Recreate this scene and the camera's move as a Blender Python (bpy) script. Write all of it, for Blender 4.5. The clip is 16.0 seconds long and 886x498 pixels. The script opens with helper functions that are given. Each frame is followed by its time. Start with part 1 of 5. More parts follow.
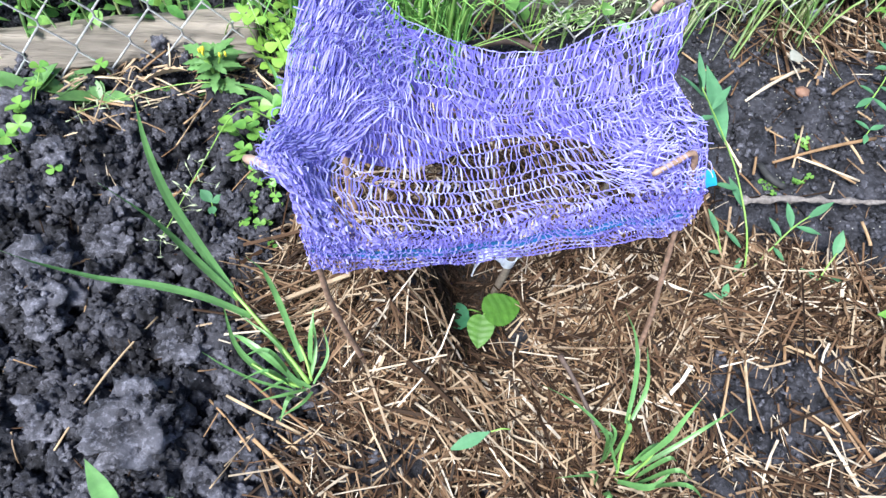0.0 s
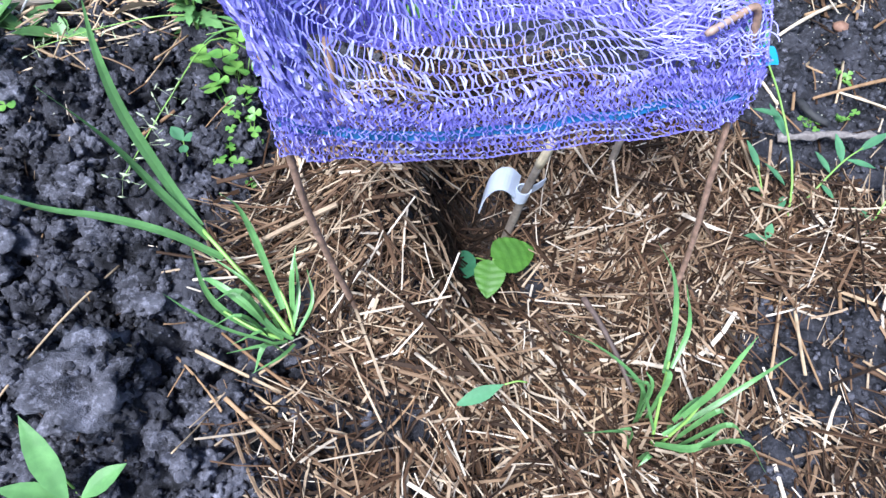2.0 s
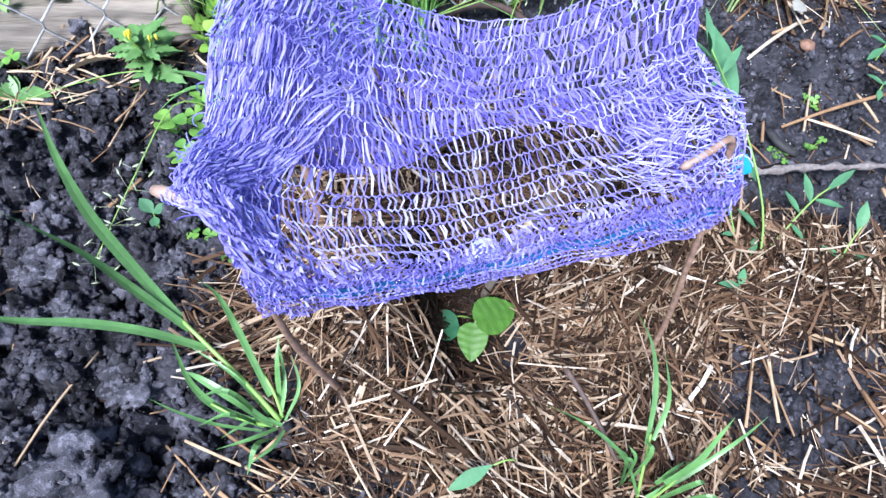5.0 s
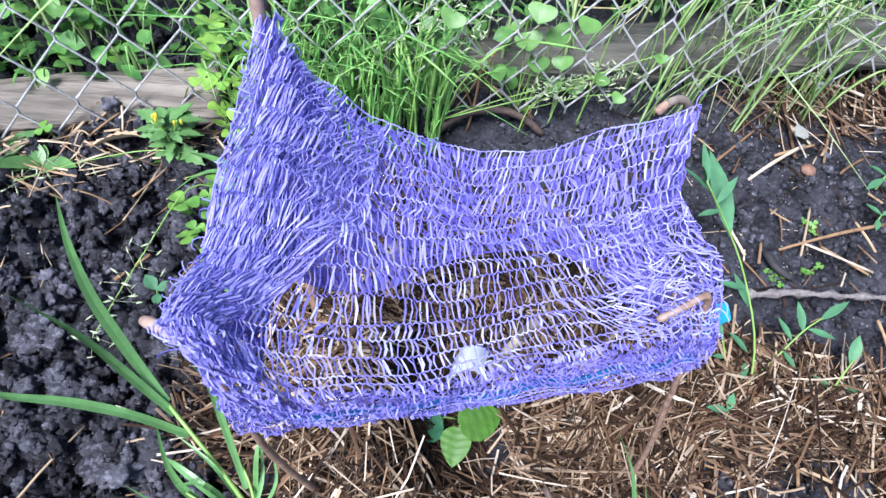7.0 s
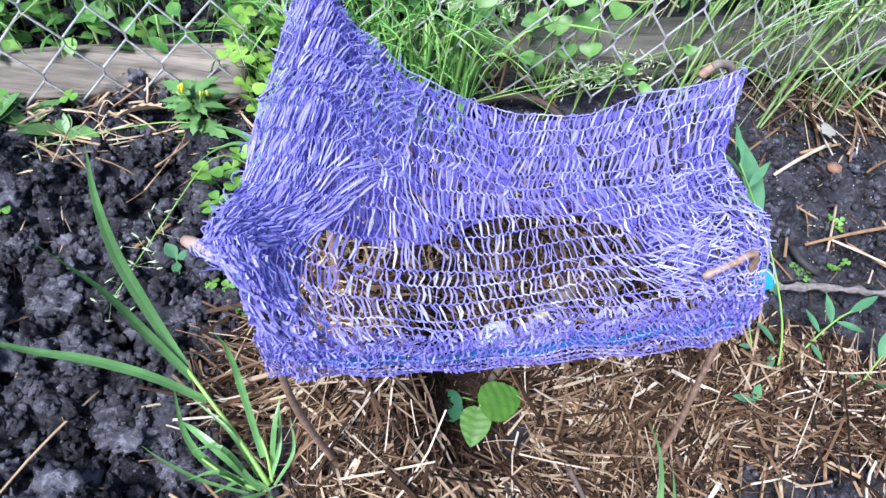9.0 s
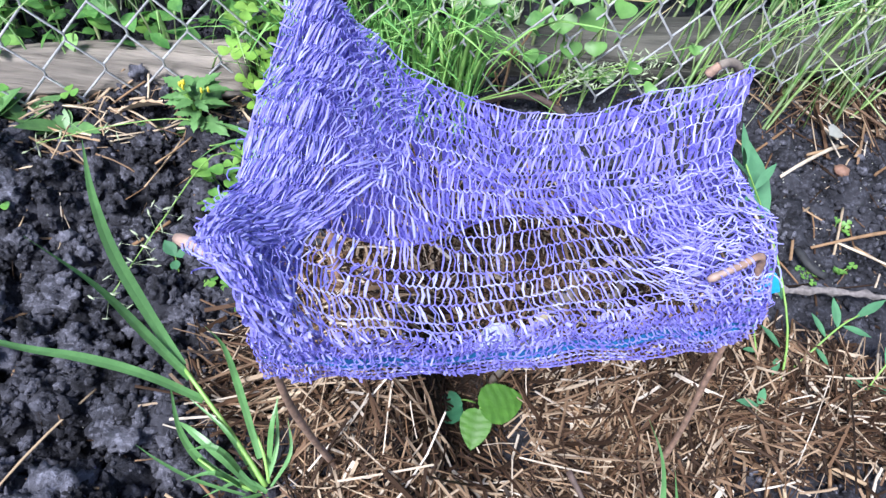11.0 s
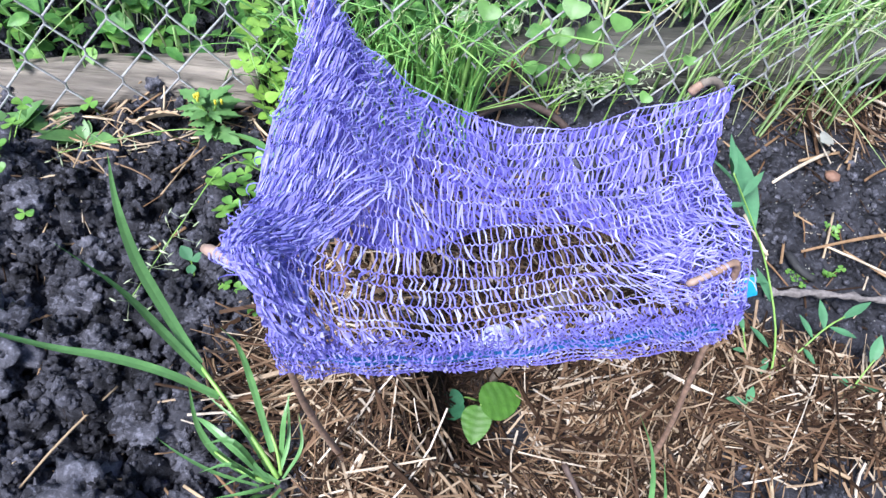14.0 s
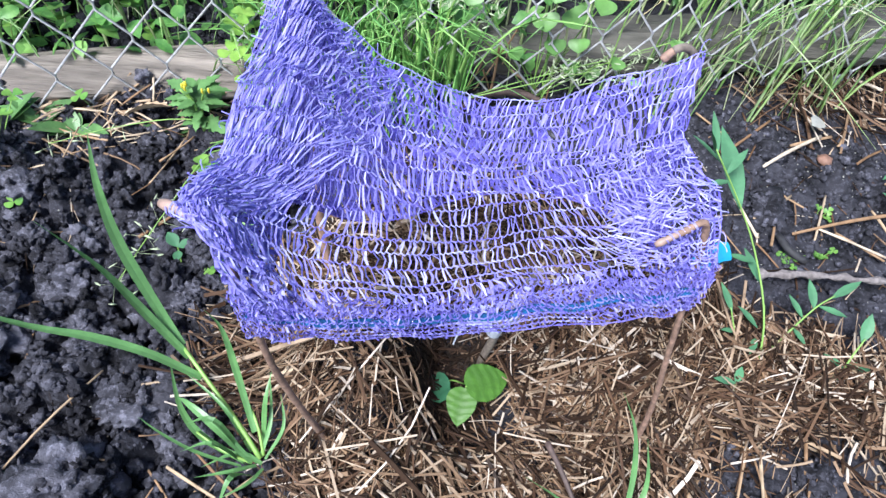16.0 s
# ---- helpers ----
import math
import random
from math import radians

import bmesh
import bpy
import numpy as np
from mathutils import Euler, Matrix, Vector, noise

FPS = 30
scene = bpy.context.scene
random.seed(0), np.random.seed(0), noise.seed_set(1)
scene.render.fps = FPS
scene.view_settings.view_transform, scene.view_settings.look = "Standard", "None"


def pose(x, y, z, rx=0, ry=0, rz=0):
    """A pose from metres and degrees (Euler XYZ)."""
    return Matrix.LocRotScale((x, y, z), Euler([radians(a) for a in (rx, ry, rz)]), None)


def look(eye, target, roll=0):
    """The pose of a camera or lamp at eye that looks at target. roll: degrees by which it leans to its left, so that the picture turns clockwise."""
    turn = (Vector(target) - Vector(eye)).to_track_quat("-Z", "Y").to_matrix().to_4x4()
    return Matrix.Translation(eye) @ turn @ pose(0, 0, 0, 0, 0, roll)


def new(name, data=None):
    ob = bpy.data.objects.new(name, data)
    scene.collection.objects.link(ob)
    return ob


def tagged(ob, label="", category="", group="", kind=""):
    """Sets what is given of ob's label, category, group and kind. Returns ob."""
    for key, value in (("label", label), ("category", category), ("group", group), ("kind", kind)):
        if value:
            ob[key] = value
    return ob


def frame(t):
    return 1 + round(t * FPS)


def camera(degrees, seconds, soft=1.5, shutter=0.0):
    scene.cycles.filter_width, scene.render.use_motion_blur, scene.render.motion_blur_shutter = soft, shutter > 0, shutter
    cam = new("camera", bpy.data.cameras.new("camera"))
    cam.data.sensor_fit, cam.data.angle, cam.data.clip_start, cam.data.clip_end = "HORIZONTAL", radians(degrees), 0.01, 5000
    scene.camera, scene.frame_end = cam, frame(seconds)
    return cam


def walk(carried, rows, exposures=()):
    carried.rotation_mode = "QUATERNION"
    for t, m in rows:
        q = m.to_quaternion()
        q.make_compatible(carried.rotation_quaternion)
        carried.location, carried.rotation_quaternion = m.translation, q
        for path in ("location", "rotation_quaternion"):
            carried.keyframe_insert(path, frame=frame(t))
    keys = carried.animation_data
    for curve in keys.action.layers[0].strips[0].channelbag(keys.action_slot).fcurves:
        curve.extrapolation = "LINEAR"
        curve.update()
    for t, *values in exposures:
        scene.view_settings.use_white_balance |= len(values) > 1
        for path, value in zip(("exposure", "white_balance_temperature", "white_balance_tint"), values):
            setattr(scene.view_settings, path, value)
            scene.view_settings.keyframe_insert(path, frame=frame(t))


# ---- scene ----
cam = camera(71.4, 16.0, 1.45)
PATH = [
    (0, (-0.0400, 0.0100, 0.6068), (0.0901, 1.1510, -1.0301), 8.53),
    (0.5, (-0.0477, 0.0120, 0.6031), (0.0792, 1.1570, -1.0320), 8.60),
    (1, (-0.0390, 0.0110, 0.6059), (0.0815, 1.1670, -1.0228), 8.03),
    (1.5, (-0.0335, 0.0070, 0.5783), (0.0940, 1.1760, -1.0398), 8.02),
    (2, (-0.0307, 0.0020, 0.5002), (0.0870, 1.1690, -1.1207), 7.25),
    (2.5, (-0.0010, 0.0430, 0.4245), (0.1263, 1.1820, -1.2146), 6.15),
    (3, (0.0009, 0.0520, 0.4257), (0.1428, 1.1810, -1.2192), 6.31),
    (3.5, (-0.0136, 0.0610, 0.4535), (0.1750, 1.1750, -1.1973), 7.57),
    (4, (-0.0299, 0.1050, 0.4792), (0.1996, 1.0640, -1.2604), 6.85),
    (4.5, (-0.0178, 0.0950, 0.5014), (0.1937, 1.0770, -1.2278), 7.37),
    (5, (-0.0377, 0.0840, 0.5568), (0.1634, 1.1350, -1.1331), 8.56),
    (5.2, (-0.0394, 0.0910, 0.5768), (0.1631, 1.1690, -1.0950), 9.43),
    (7.3, (-0.0235, 0.1090, 0.5902), (0.1269, 1.3390, -0.9797), 10.59),
    (7.5, (-0.0288, 0.1020, 0.5817), (0.1199, 1.3420, -0.9803), 10.92),
    (8, (-0.0385, 0.0910, 0.5668), (0.1067, 1.3370, -0.9905), 11.29),
    (8.5, (-0.0414, 0.0880, 0.5655), (0.0987, 1.3370, -0.9902), 11.47),
    (9, (-0.0399, 0.0850, 0.5596), (0.1002, 1.3340, -0.9961), 11.57),
    (11.5, (-0.0375, 0.0900, 0.5548), (0.0869, 1.3370, -1.0043), 11.60),
    (12, (-0.0348, 0.0910, 0.5581), (0.0778, 1.3350, -1.0040), 11.12),
    (12.5, (-0.0239, 0.0950, 0.5600), (0.0925, 1.3410, -0.9997), 11.00),
    (13, (-0.0307, 0.0930, 0.5574), (0.0768, 1.3380, -1.0041), 10.82),
    (13.5, (-0.0323, 0.0880, 0.5643), (0.0771, 1.3350, -0.9961), 10.80),
    (14, (-0.0367, 0.0740, 0.5800), (0.0745, 1.3240, -0.9772), 10.98),
    (14.5, (-0.0146, 0.0670, 0.5799), (0.0972, 1.3220, -0.9732), 10.55),
    (15, (-0.0163, 0.0550, 0.5647), (0.0803, 1.3150, -0.9868), 10.13),
    (15.5, (-0.0129, 0.0540, 0.5721), (0.0720, 1.3220, -0.9724), 9.58),
    (16, (-0.0104, 0.0560, 0.5662), (0.0715, 1.3250, -0.9775), 9.27),
]
walk(cam, [(t, look(eye, target, roll)) for t, eye, target, roll in PATH], [(0, 1.70, 6200, 7), (2, 1.68, 5700, 10), (3, 1.90, 5750, 14), (4, 1.52, 5400, 18), (5, 1.67, 5750, 13), (7.5, 1.48, 5850, 13), (16, 1.49, 5950, 12)])

# ---- light ----
world = bpy.data.worlds.new("sky")
scene.world = world
world.use_nodes = True
_wn = world.node_tree.nodes
_sky = _wn.new("ShaderNodeTexSky")
_sky.sky_type, _sky.sun_disc = "NISHITA", False
SUN_DIR = Vector((-0.33, -0.46, 0.82)).normalized()
_sky.sun_elevation = math.asin(SUN_DIR.z)
_sky.sun_rotation = math.atan2(SUN_DIR.x, SUN_DIR.y)
_sky.air_density, _sky.dust_density = 1.0, 2.0
_wn["Background"].inputs["Strength"].default_value = 0.075
world.node_tree.links.new(_sky.outputs["Color"], _wn["Background"].inputs["Color"])
sun = new("sun", bpy.data.lights.new("sun", "SUN"))
sun.data.energy, sun.data.angle, sun.data.color = 3.1, radians(26), (1.0, 0.98, 0.95)
sun.matrix_world = look(SUN_DIR * 10, (0, 0, 0))


# ---- materials ----
def material(name):
    m = bpy.data.materials.new(name)
    m.use_nodes = True
    return m, m.node_tree.nodes, m.node_tree.links, m.node_tree.nodes["Principled BSDF"]


def ramp(nodes, links, source, stops):
    r = nodes.new("ShaderNodeValToRGB")
    while len(r.color_ramp.elements) < len(stops):
        r.color_ramp.elements.new(0.5)
    for e, (at, c) in zip(r.color_ramp.elements, stops):
        e.position, e.color = at, (*c, 1)
    links.new(source, r.inputs["Fac"])
    return r.outputs["Color"]


def noise_tex(nodes, links, scale, detail=4.0, rough=0.6, stretch=None, coords="Object"):
    tc = nodes.new("ShaderNodeTexCoord")
    n = nodes.new("ShaderNodeTexNoise")
    n.inputs["Scale"].default_value, n.inputs["Detail"].default_value, n.inputs["Roughness"].default_value = scale, detail, rough
    src = tc.outputs[coords]
    if stretch:
        mp = nodes.new("ShaderNodeMapping")
        mp.inputs["Scale"].default_value = stretch
        links.new(src, mp.inputs["Vector"])
        src = mp.outputs["Vector"]
    links.new(src, n.inputs["Vector"])
    return n.outputs["Fac"]


def mix(nodes, links, fac, a, b, kind="MIX"):
    m = nodes.new("ShaderNodeMix")
    m.data_type, m.blend_type = "RGBA", kind
    if isinstance(fac, float):
        m.inputs[0].default_value = fac
    else:
        links.new(fac, m.inputs[0])
    for k, v in ((6, a), (7, b)):
        if isinstance(v, tuple):
            m.inputs[k].default_value = (*v, 1)
        else:
            links.new(v, m.inputs[k])
    return m.outputs[2]


def bump(nodes, links, shader, height, strength, distance):
    b = nodes.new("ShaderNodeBump")
    b.inputs["Strength"].default_value, b.inputs["Distance"].default_value = strength, distance
    links.new(height, b.inputs["Height"])
    links.new(b.outputs["Normal"], shader.inputs["Normal"])


def island(nodes):
    return nodes.new("ShaderNodeNewGeometry").outputs["Random Per Island"]


def translucent(mat, nodes, links, shader, colour, share):
    """Lets part of the light through a thin sheet."""
    t = nodes.new("ShaderNodeBsdfTranslucent")
    if isinstance(colour, tuple):
        t.inputs["Color"].default_value = (*colour, 1)
    else:
        links.new(colour, t.inputs["Color"])
    mx = nodes.new("ShaderNodeMixShader")
    mx.inputs[0].default_value = share
    links.new(shader.outputs[0], mx.inputs[1])
    links.new(t.outputs[0], mx.inputs[2])
    links.new(mx.outputs[0], nodes["Material Output"].inputs["Surface"])


def soil_material(name, dark, light, speck, vary=False):
    m, n, l, p = material(name)
    big = noise_tex(n, l, 26, 4, 0.6)
    fine = noise_tex(n, l, 190, 6, 0.7)
    grit = noise_tex(n, l, 700, 3, 0.6)
    a = ramp(n, l, big, [(0.36, tuple(v * 0.7 for v in dark)), (0.66, tuple(v * 1.15 for v in light))])
    b = ramp(n, l, fine, [(0.28, tuple(c * 0.4 for c in dark)), (0.5, dark), (0.78, tuple(c * 1.9 for c in light))])
    c = mix(n, l, 0.55, a, b)
    if vary:
        c = mix(n, l, 1.0, c, ramp(n, l, island(n), [(0.0, (0.35, 0.35, 0.36)), (0.6, (0.85, 0.85, 0.87)), (1.0, (1.3, 1.3, 1.32))]), "MULTIPLY")
    s = ramp(n, l, grit, [(0.74, (0, 0, 0)), (0.80, speck)])
    l.new(mix(n, l, 0.35, c, s, "ADD"), p.inputs["Base Color"])
    p.inputs["Roughness"].default_value = 0.82
    p.inputs["Specular IOR Level"].default_value = 0.16
    coarse = noise_tex(n, l, 75, 5, 0.65)
    hgt = mix(n, l, 0.6, coarse, mix(n, l, 0.45, fine, grit))
    bump(n, l, p, hgt, 0.85, 0.008)
    return m


M_SOIL = soil_material("soil", (0.0092, 0.0094, 0.0120), (0.075, 0.0755, 0.094), (0.24, 0.24, 0.26))
M_CLOD = soil_material("dry_clod_soil", (0.0160, 0.0163, 0.0205), (0.165, 0.165, 0.200), (0.20, 0.20, 0.21), True)


def straw_material(name, stops, per_object=False, rough=0.62):
    m, n, l, p = material(name)
    src = n.new("ShaderNodeObjectInfo").outputs["Random"] if per_object else island(n)
    c = ramp(n, l, src, stops)
    streak = noise_tex(n, l, 260, 3, 0.6)
    blot = noise_tex(n, l, 45, 3, 0.6)
    d = mix(n, l, ramp(n, l, streak, [(0.35, (0, 0, 0)), (0.75, (0.06, 0.06, 0.06))]), c, (0.30, 0.20, 0.12))
    d2 = mix(n, l, ramp(n, l, blot, [(0.48, (0, 0, 0)), (0.75, (0.65, 0.65, 0.65))]), d, (0.045, 0.025, 0.014))
    l.new(d2, p.inputs["Base Color"])
    p.inputs["Roughness"].default_value = rough
    p.inputs["Specular IOR Level"].default_value = 0.16
    bump(n, l, p, streak, 0.3, 0.001)
    return m


STRAW_STOPS = [(0.0, (0.006, 0.003, 0.002)), (0.32, (0.026, 0.0135, 0.008)), (0.53, (0.102, 0.057, 0.033)), (0.76, (0.220, 0.147, 0.092)), (0.92, (0.38, 0.30, 0.215)), (1.0, (0.58, 0.51, 0.43))]
M_STRAW = straw_material("damp_straw", STRAW_STOPS)
M_STRAW_PIECE = straw_material("loose_straw", [(0.0, (0.13, 0.070, 0.036)), (0.4, (0.29, 0.185, 0.105)), (0.8, (0.40, 0.305, 0.20)), (1.0, (0.53, 0.45, 0.35))], True)
# wet straw whose near-black tones also carry the shade of the hollow
M_SHADED_STRAW = straw_material("shaded_wet_straw", [(0.0, (0.003, 0.002, 0.0015)), (0.6, (0.012, 0.0065, 0.0045)), (0.90, (0.040, 0.022, 0.014)), (1.0, (0.20, 0.135, 0.088))])
M_HAY = straw_material("dry_grass", [(0.0, (0.392, 0.285, 0.133)), (0.6, (0.689, 0.570, 0.303)), (1.0, (0.800, 0.772, 0.508))])
M_LITTER = straw_material("dry_litter", [(0.0, (0.13, 0.080, 0.050)), (0.5, (0.34, 0.24, 0.155)), (1.0, (0.58, 0.48, 0.35))])


def leaf_material(name, stops, rough=0.42, share=0.35, scale=60, per_object=False):
    m, n, l, p = material(name)
    src = n.new("ShaderNodeObjectInfo").outputs["Random"] if per_object else island(n)
    c = ramp(n, l, src, stops)
    mott = noise_tex(n, l, scale, 4, 0.6)
    d = mix(n, l, ramp(n, l, mott, [(0.4, (0, 0, 0)), (0.75, (0.5, 0.5, 0.5))]), c, tuple(min(1, v * 1.7) for v in stops[-1][1]))
    l.new(d, p.inputs["Base Color"])
    p.inputs["Roughness"].default_value = rough
    bump(n, l, p, noise_tex(n, l, 420, 2, 0.5), 0.15, 0.001)
    translucent(m, n, l, p, d, share)
    return m


M_GRASS = leaf_material("grass_blade", [(0.0, (0.085, 0.215, 0.075)), (1.0, (0.150, 0.320, 0.105))], 0.36, 0.35)
M_STEM = leaf_material("grass_stem", [(0.0, (0.163, 0.337, 0.061)), (1.0, (0.245, 0.408, 0.102))], share=0.2)
M_CLOVER = leaf_material("clover_leaf", [(0.0, (0.063, 0.216, 0.050)), (0.5, (0.129, 0.305, 0.060)), (1.0, (0.205, 0.363, 0.074))])
M_DARKLEAF = leaf_material("dark_leaf", [(0.0, (0.060, 0.190, 0.060)), (0.6, (0.140, 0.370, 0.095)), (1.0, (0.300, 0.540, 0.140))], share=0.45)
M_WEED = leaf_material("weed_leaf", [(0.0, (0.055, 0.165, 0.085)), (1.0, (0.085, 0.225, 0.105))], 0.55, 0.25)
M_BERRY = leaf_material("seedling_leaf", [(0.0, (0.052, 0.150, 0.018)), (1.0, (0.080, 0.195, 0.026))], 0.5, 0.3, 110)
# seedling leaf copy for the low leaf, darkened and blued to paint its shade
M_BERRY_SHADED = leaf_material("shaded_seedling_leaf", [(0.0, (0.031, 0.125, 0.062)), (1.0, (0.042, 0.156, 0.073))], 0.5, 0.2, 110)
M_FARGRASS = leaf_material("meadow_grass", [(0.0, (0.204, 0.465, 0.123)), (0.55, (0.360, 0.600, 0.170)), (0.85, (0.560, 0.640, 0.300)), (1.0, (0.600, 0.620, 0.480))], share=0.45)
M_BIND = leaf_material("bindweed_leaf", [(0.0, (0.085, 0.215, 0.050)), (1.0, (0.150, 0.310, 0.080))])
M_TUFT = leaf_material("tuft_grass", [(0.0, (0.104, 0.325, 0.078)), (0.7, (0.208, 0.494, 0.117)), (1.0, (0.364, 0.598, 0.182))])
M_BRIGHT = leaf_material("bright_clover_leaf", [(0.0, (0.170, 0.370, 0.060)), (1.0, (0.289, 0.475, 0.093))])
M_GROUNDSEL = leaf_material("groundsel_leaf", [(0.0, (0.075, 0.190, 0.065)), (1.0, (0.150, 0.300, 0.100))])
M_SEED = leaf_material("grass_seed", [(0.0, (0.30, 0.40, 0.22)), (1.0, (0.55, 0.60, 0.42))], 0.6, 0.3)


def plain(name, colour, rough, metal=0.0, vary=0.25, scale=120, relief=0.2, stretch=None, share=0.0, dist=0.001):
    m, n, l, p = material(name)
    f = noise_tex(n, l, scale, 4, 0.6, stretch)
    f2 = noise_tex(n, l, scale * 0.17, 3, 0.6, stretch)
    c = ramp(n, l, f, [(0.3, tuple(v * (1 - vary) for v in colour)), (0.7, tuple(min(1, v * (1 + vary)) for v in colour))])
    c = mix(n, l, ramp(n, l, f2, [(0.35, (0, 0, 0)), (0.8, (0.6, 0.6, 0.6))]), c, tuple(v * (1 - 1.6 * vary) for v in colour))
    l.new(c, p.inputs["Base Color"])
    p.inputs["Roughness"].default_value, p.inputs["Metallic"].default_value = rough, metal
    bump(n, l, p, f, relief, dist)
    if share:
        translucent(m, n, l, p, c, share)
    return m


M_WIRE = plain("galvanised_wire", (0.50, 0.50, 0.52), 0.4, 0.15, 0.35, 300)
M_LOG = plain("weathered_log", (0.235, 0.205, 0.175), 0.85, 0, 0.5, 60, 1.0, (0.06, 1, 1), 0, 0.012)
M_LOG_DARK = plain("dark_weathered_log", (0.100, 0.095, 0.080), 0.85, 0, 0.5, 60, 1.0, (0.06, 1, 1), 0, 0.012)
M_BARK = plain("brown_bark", (0.26, 0.165, 0.120), 0.7, 0, 0.45, 160, 0.6, None, 0, 0.002)
M_PEELED = plain("peeled_wood", (0.31, 0.215, 0.175), 0.55, 0, 0.25, 140, 0.3)
M_GREYSTEM = plain("grey_woody_stem", (0.20, 0.165, 0.135), 0.75, 0, 0.4, 150, 0.5)
M_CREAM = plain("cream_cut_wood", (0.66, 0.55, 0.38), 0.6, 0, 0.15, 130, 0.2)
M_TAG = plain("white_plastic", (0.58, 0.62, 0.71), 0.35, 0, 0.06, 90, 0.05, None, 0.2)
M_CORD = plain("teal_cord", (0.012, 0.115, 0.30), 0.40, 0, 0.3, 300, 0.5)
M_BLUETAG = plain("sky_blue_tape", (0.03, 0.42, 0.72), 0.35, 0, 0.15, 150, 0.1, None, 0.25)
M_PEBBLE = plain("brown_pebble", (0.21, 0.115, 0.08), 0.7, 0, 0.25, 200, 0.3)
M_FLAKE = plain("pale_dry_flake", (0.30, 0.30, 0.27), 0.6, 0, 0.15, 150, 0.2)
M_SNAIL = plain("pale_snail_shell", (0.30, 0.31, 0.34), 0.4, 0, 0.25, 200, 0.2)
M_BUD = plain("yellow_bud", (0.62, 0.52, 0.04), 0.5, 0, 0.2, 300, 0.2)
M_ROOT = plain("dark_root", (0.075, 0.05, 0.042), 0.7, 0, 0.4, 160, 0.6)
M_CHAR = plain("blackened_wood", (0.022, 0.022, 0.025), 0.7, 0, 0.4, 160, 0.6)
M_TWIG = plain("grey_twig", (0.175, 0.155, 0.150), 0.8, 0, 0.45, 200, 0.8, None, 0, 0.003)

M_DROP, _dn, _dl, _dp = material("clear_water")
_dp.inputs["Transmission Weight"].default_value, _dp.inputs["Roughness"].default_value, _dp.inputs["IOR"].default_value = 1.0, 0.0, 1.33


def net_material(name, stops, share):
    m, n, l, p = material(name)
    c = ramp(n, l, island(n), stops)
    f = noise_tex(n, l, 900, 2, 0.5)
    d = mix(n, l, ramp(n, l, f, [(0.4, (0, 0, 0)), (0.75, (0.35, 0.35, 0.35))]), c, (0.56, 0.54, 0.90))
    l.new(d, p.inputs["Base Color"])
    p.inputs["Roughness"].default_value = 0.42
    p.inputs["Specular IOR Level"].default_value = 0.35
    translucent(m, n, l, p, d, share)
    return m


M_NET = net_material("violet_raffia", [(0.0, (0.180, 0.155, 0.580)), (0.45, (0.255, 0.238, 0.680)), (0.80, (0.350, 0.345, 0.765)), (1.0, (0.500, 0.510, 0.850))], 0.30)
M_HEM = net_material("deep_violet_raffia", [(0.0, (0.150, 0.125, 0.550)), (0.55, (0.250, 0.225, 0.700)), (0.92, (0.330, 0.322, 0.780)), (1.0, (0.450, 0.455, 0.850))], 0.32)
# the same raffia made darker: shade beneath the roof is put into its colour
M_NET_SHADED = net_material("shaded_violet_raffia", [(0.0, (0.095, 0.072, 0.480)), (0.7, (0.165, 0.140, 0.620)), (1.0, (0.260, 0.250, 0.730))], 0.4)


# ---- geometry helpers ----
class Geo:
    """Gathers points and faces for one mesh."""

    def __init__(self):
        self.v, self.f = [], []

    def add(self, v, f):
        k = len(self.v)
        self.v.extend(v)
        self.f.extend(tuple(i + k for i in q) for q in f)
        return self

    def mesh(self, name, smooth=True):
        me = bpy.data.meshes.new(name)
        me.from_pydata([tuple(p) for p in self.v], [], self.f)
        if smooth:
            me.polygons.foreach_set("use_smooth", [True] * len(me.polygons))
        me.update()
        return me


def part(name, geo, mat, parent=None, label="", smooth=True):
    me = geo.mesh(name, smooth) if isinstance(geo, Geo) else geo
    if mat and not me.materials:
        me.materials.append(mat)
    ob = new(name, me)
    if parent:
        ob.parent = parent
    if label:
        tagged(ob, label)
    return ob


def thing(name, label, category, group="", kind="", at=(0, 0, 0)):
    ob = new(name)
    ob.location = at
    return tagged(ob, label, category, group, kind)


def smooth_path(pts, n):
    """A smooth line (Catmull-Rom) of n+1 points through pts."""
    P = [Vector(p) for p in pts]
    P = [P[0] * 2 - P[1]] + P + [P[-1] * 2 - P[-2]]
    segs, out = len(P) - 3, []
    for i in range(n + 1):
        s = min(segs - 1e-6, i / n * segs)
        k, t = int(s), s - int(s)
        a, b, c, d = P[k:k + 4]
        out.append(0.5 * ((2 * b) + (c - a) * t + (2 * a - 5 * b + 4 * c - d) * t * t + (3 * b - a - 3 * c + d) * t ** 3))
    return out


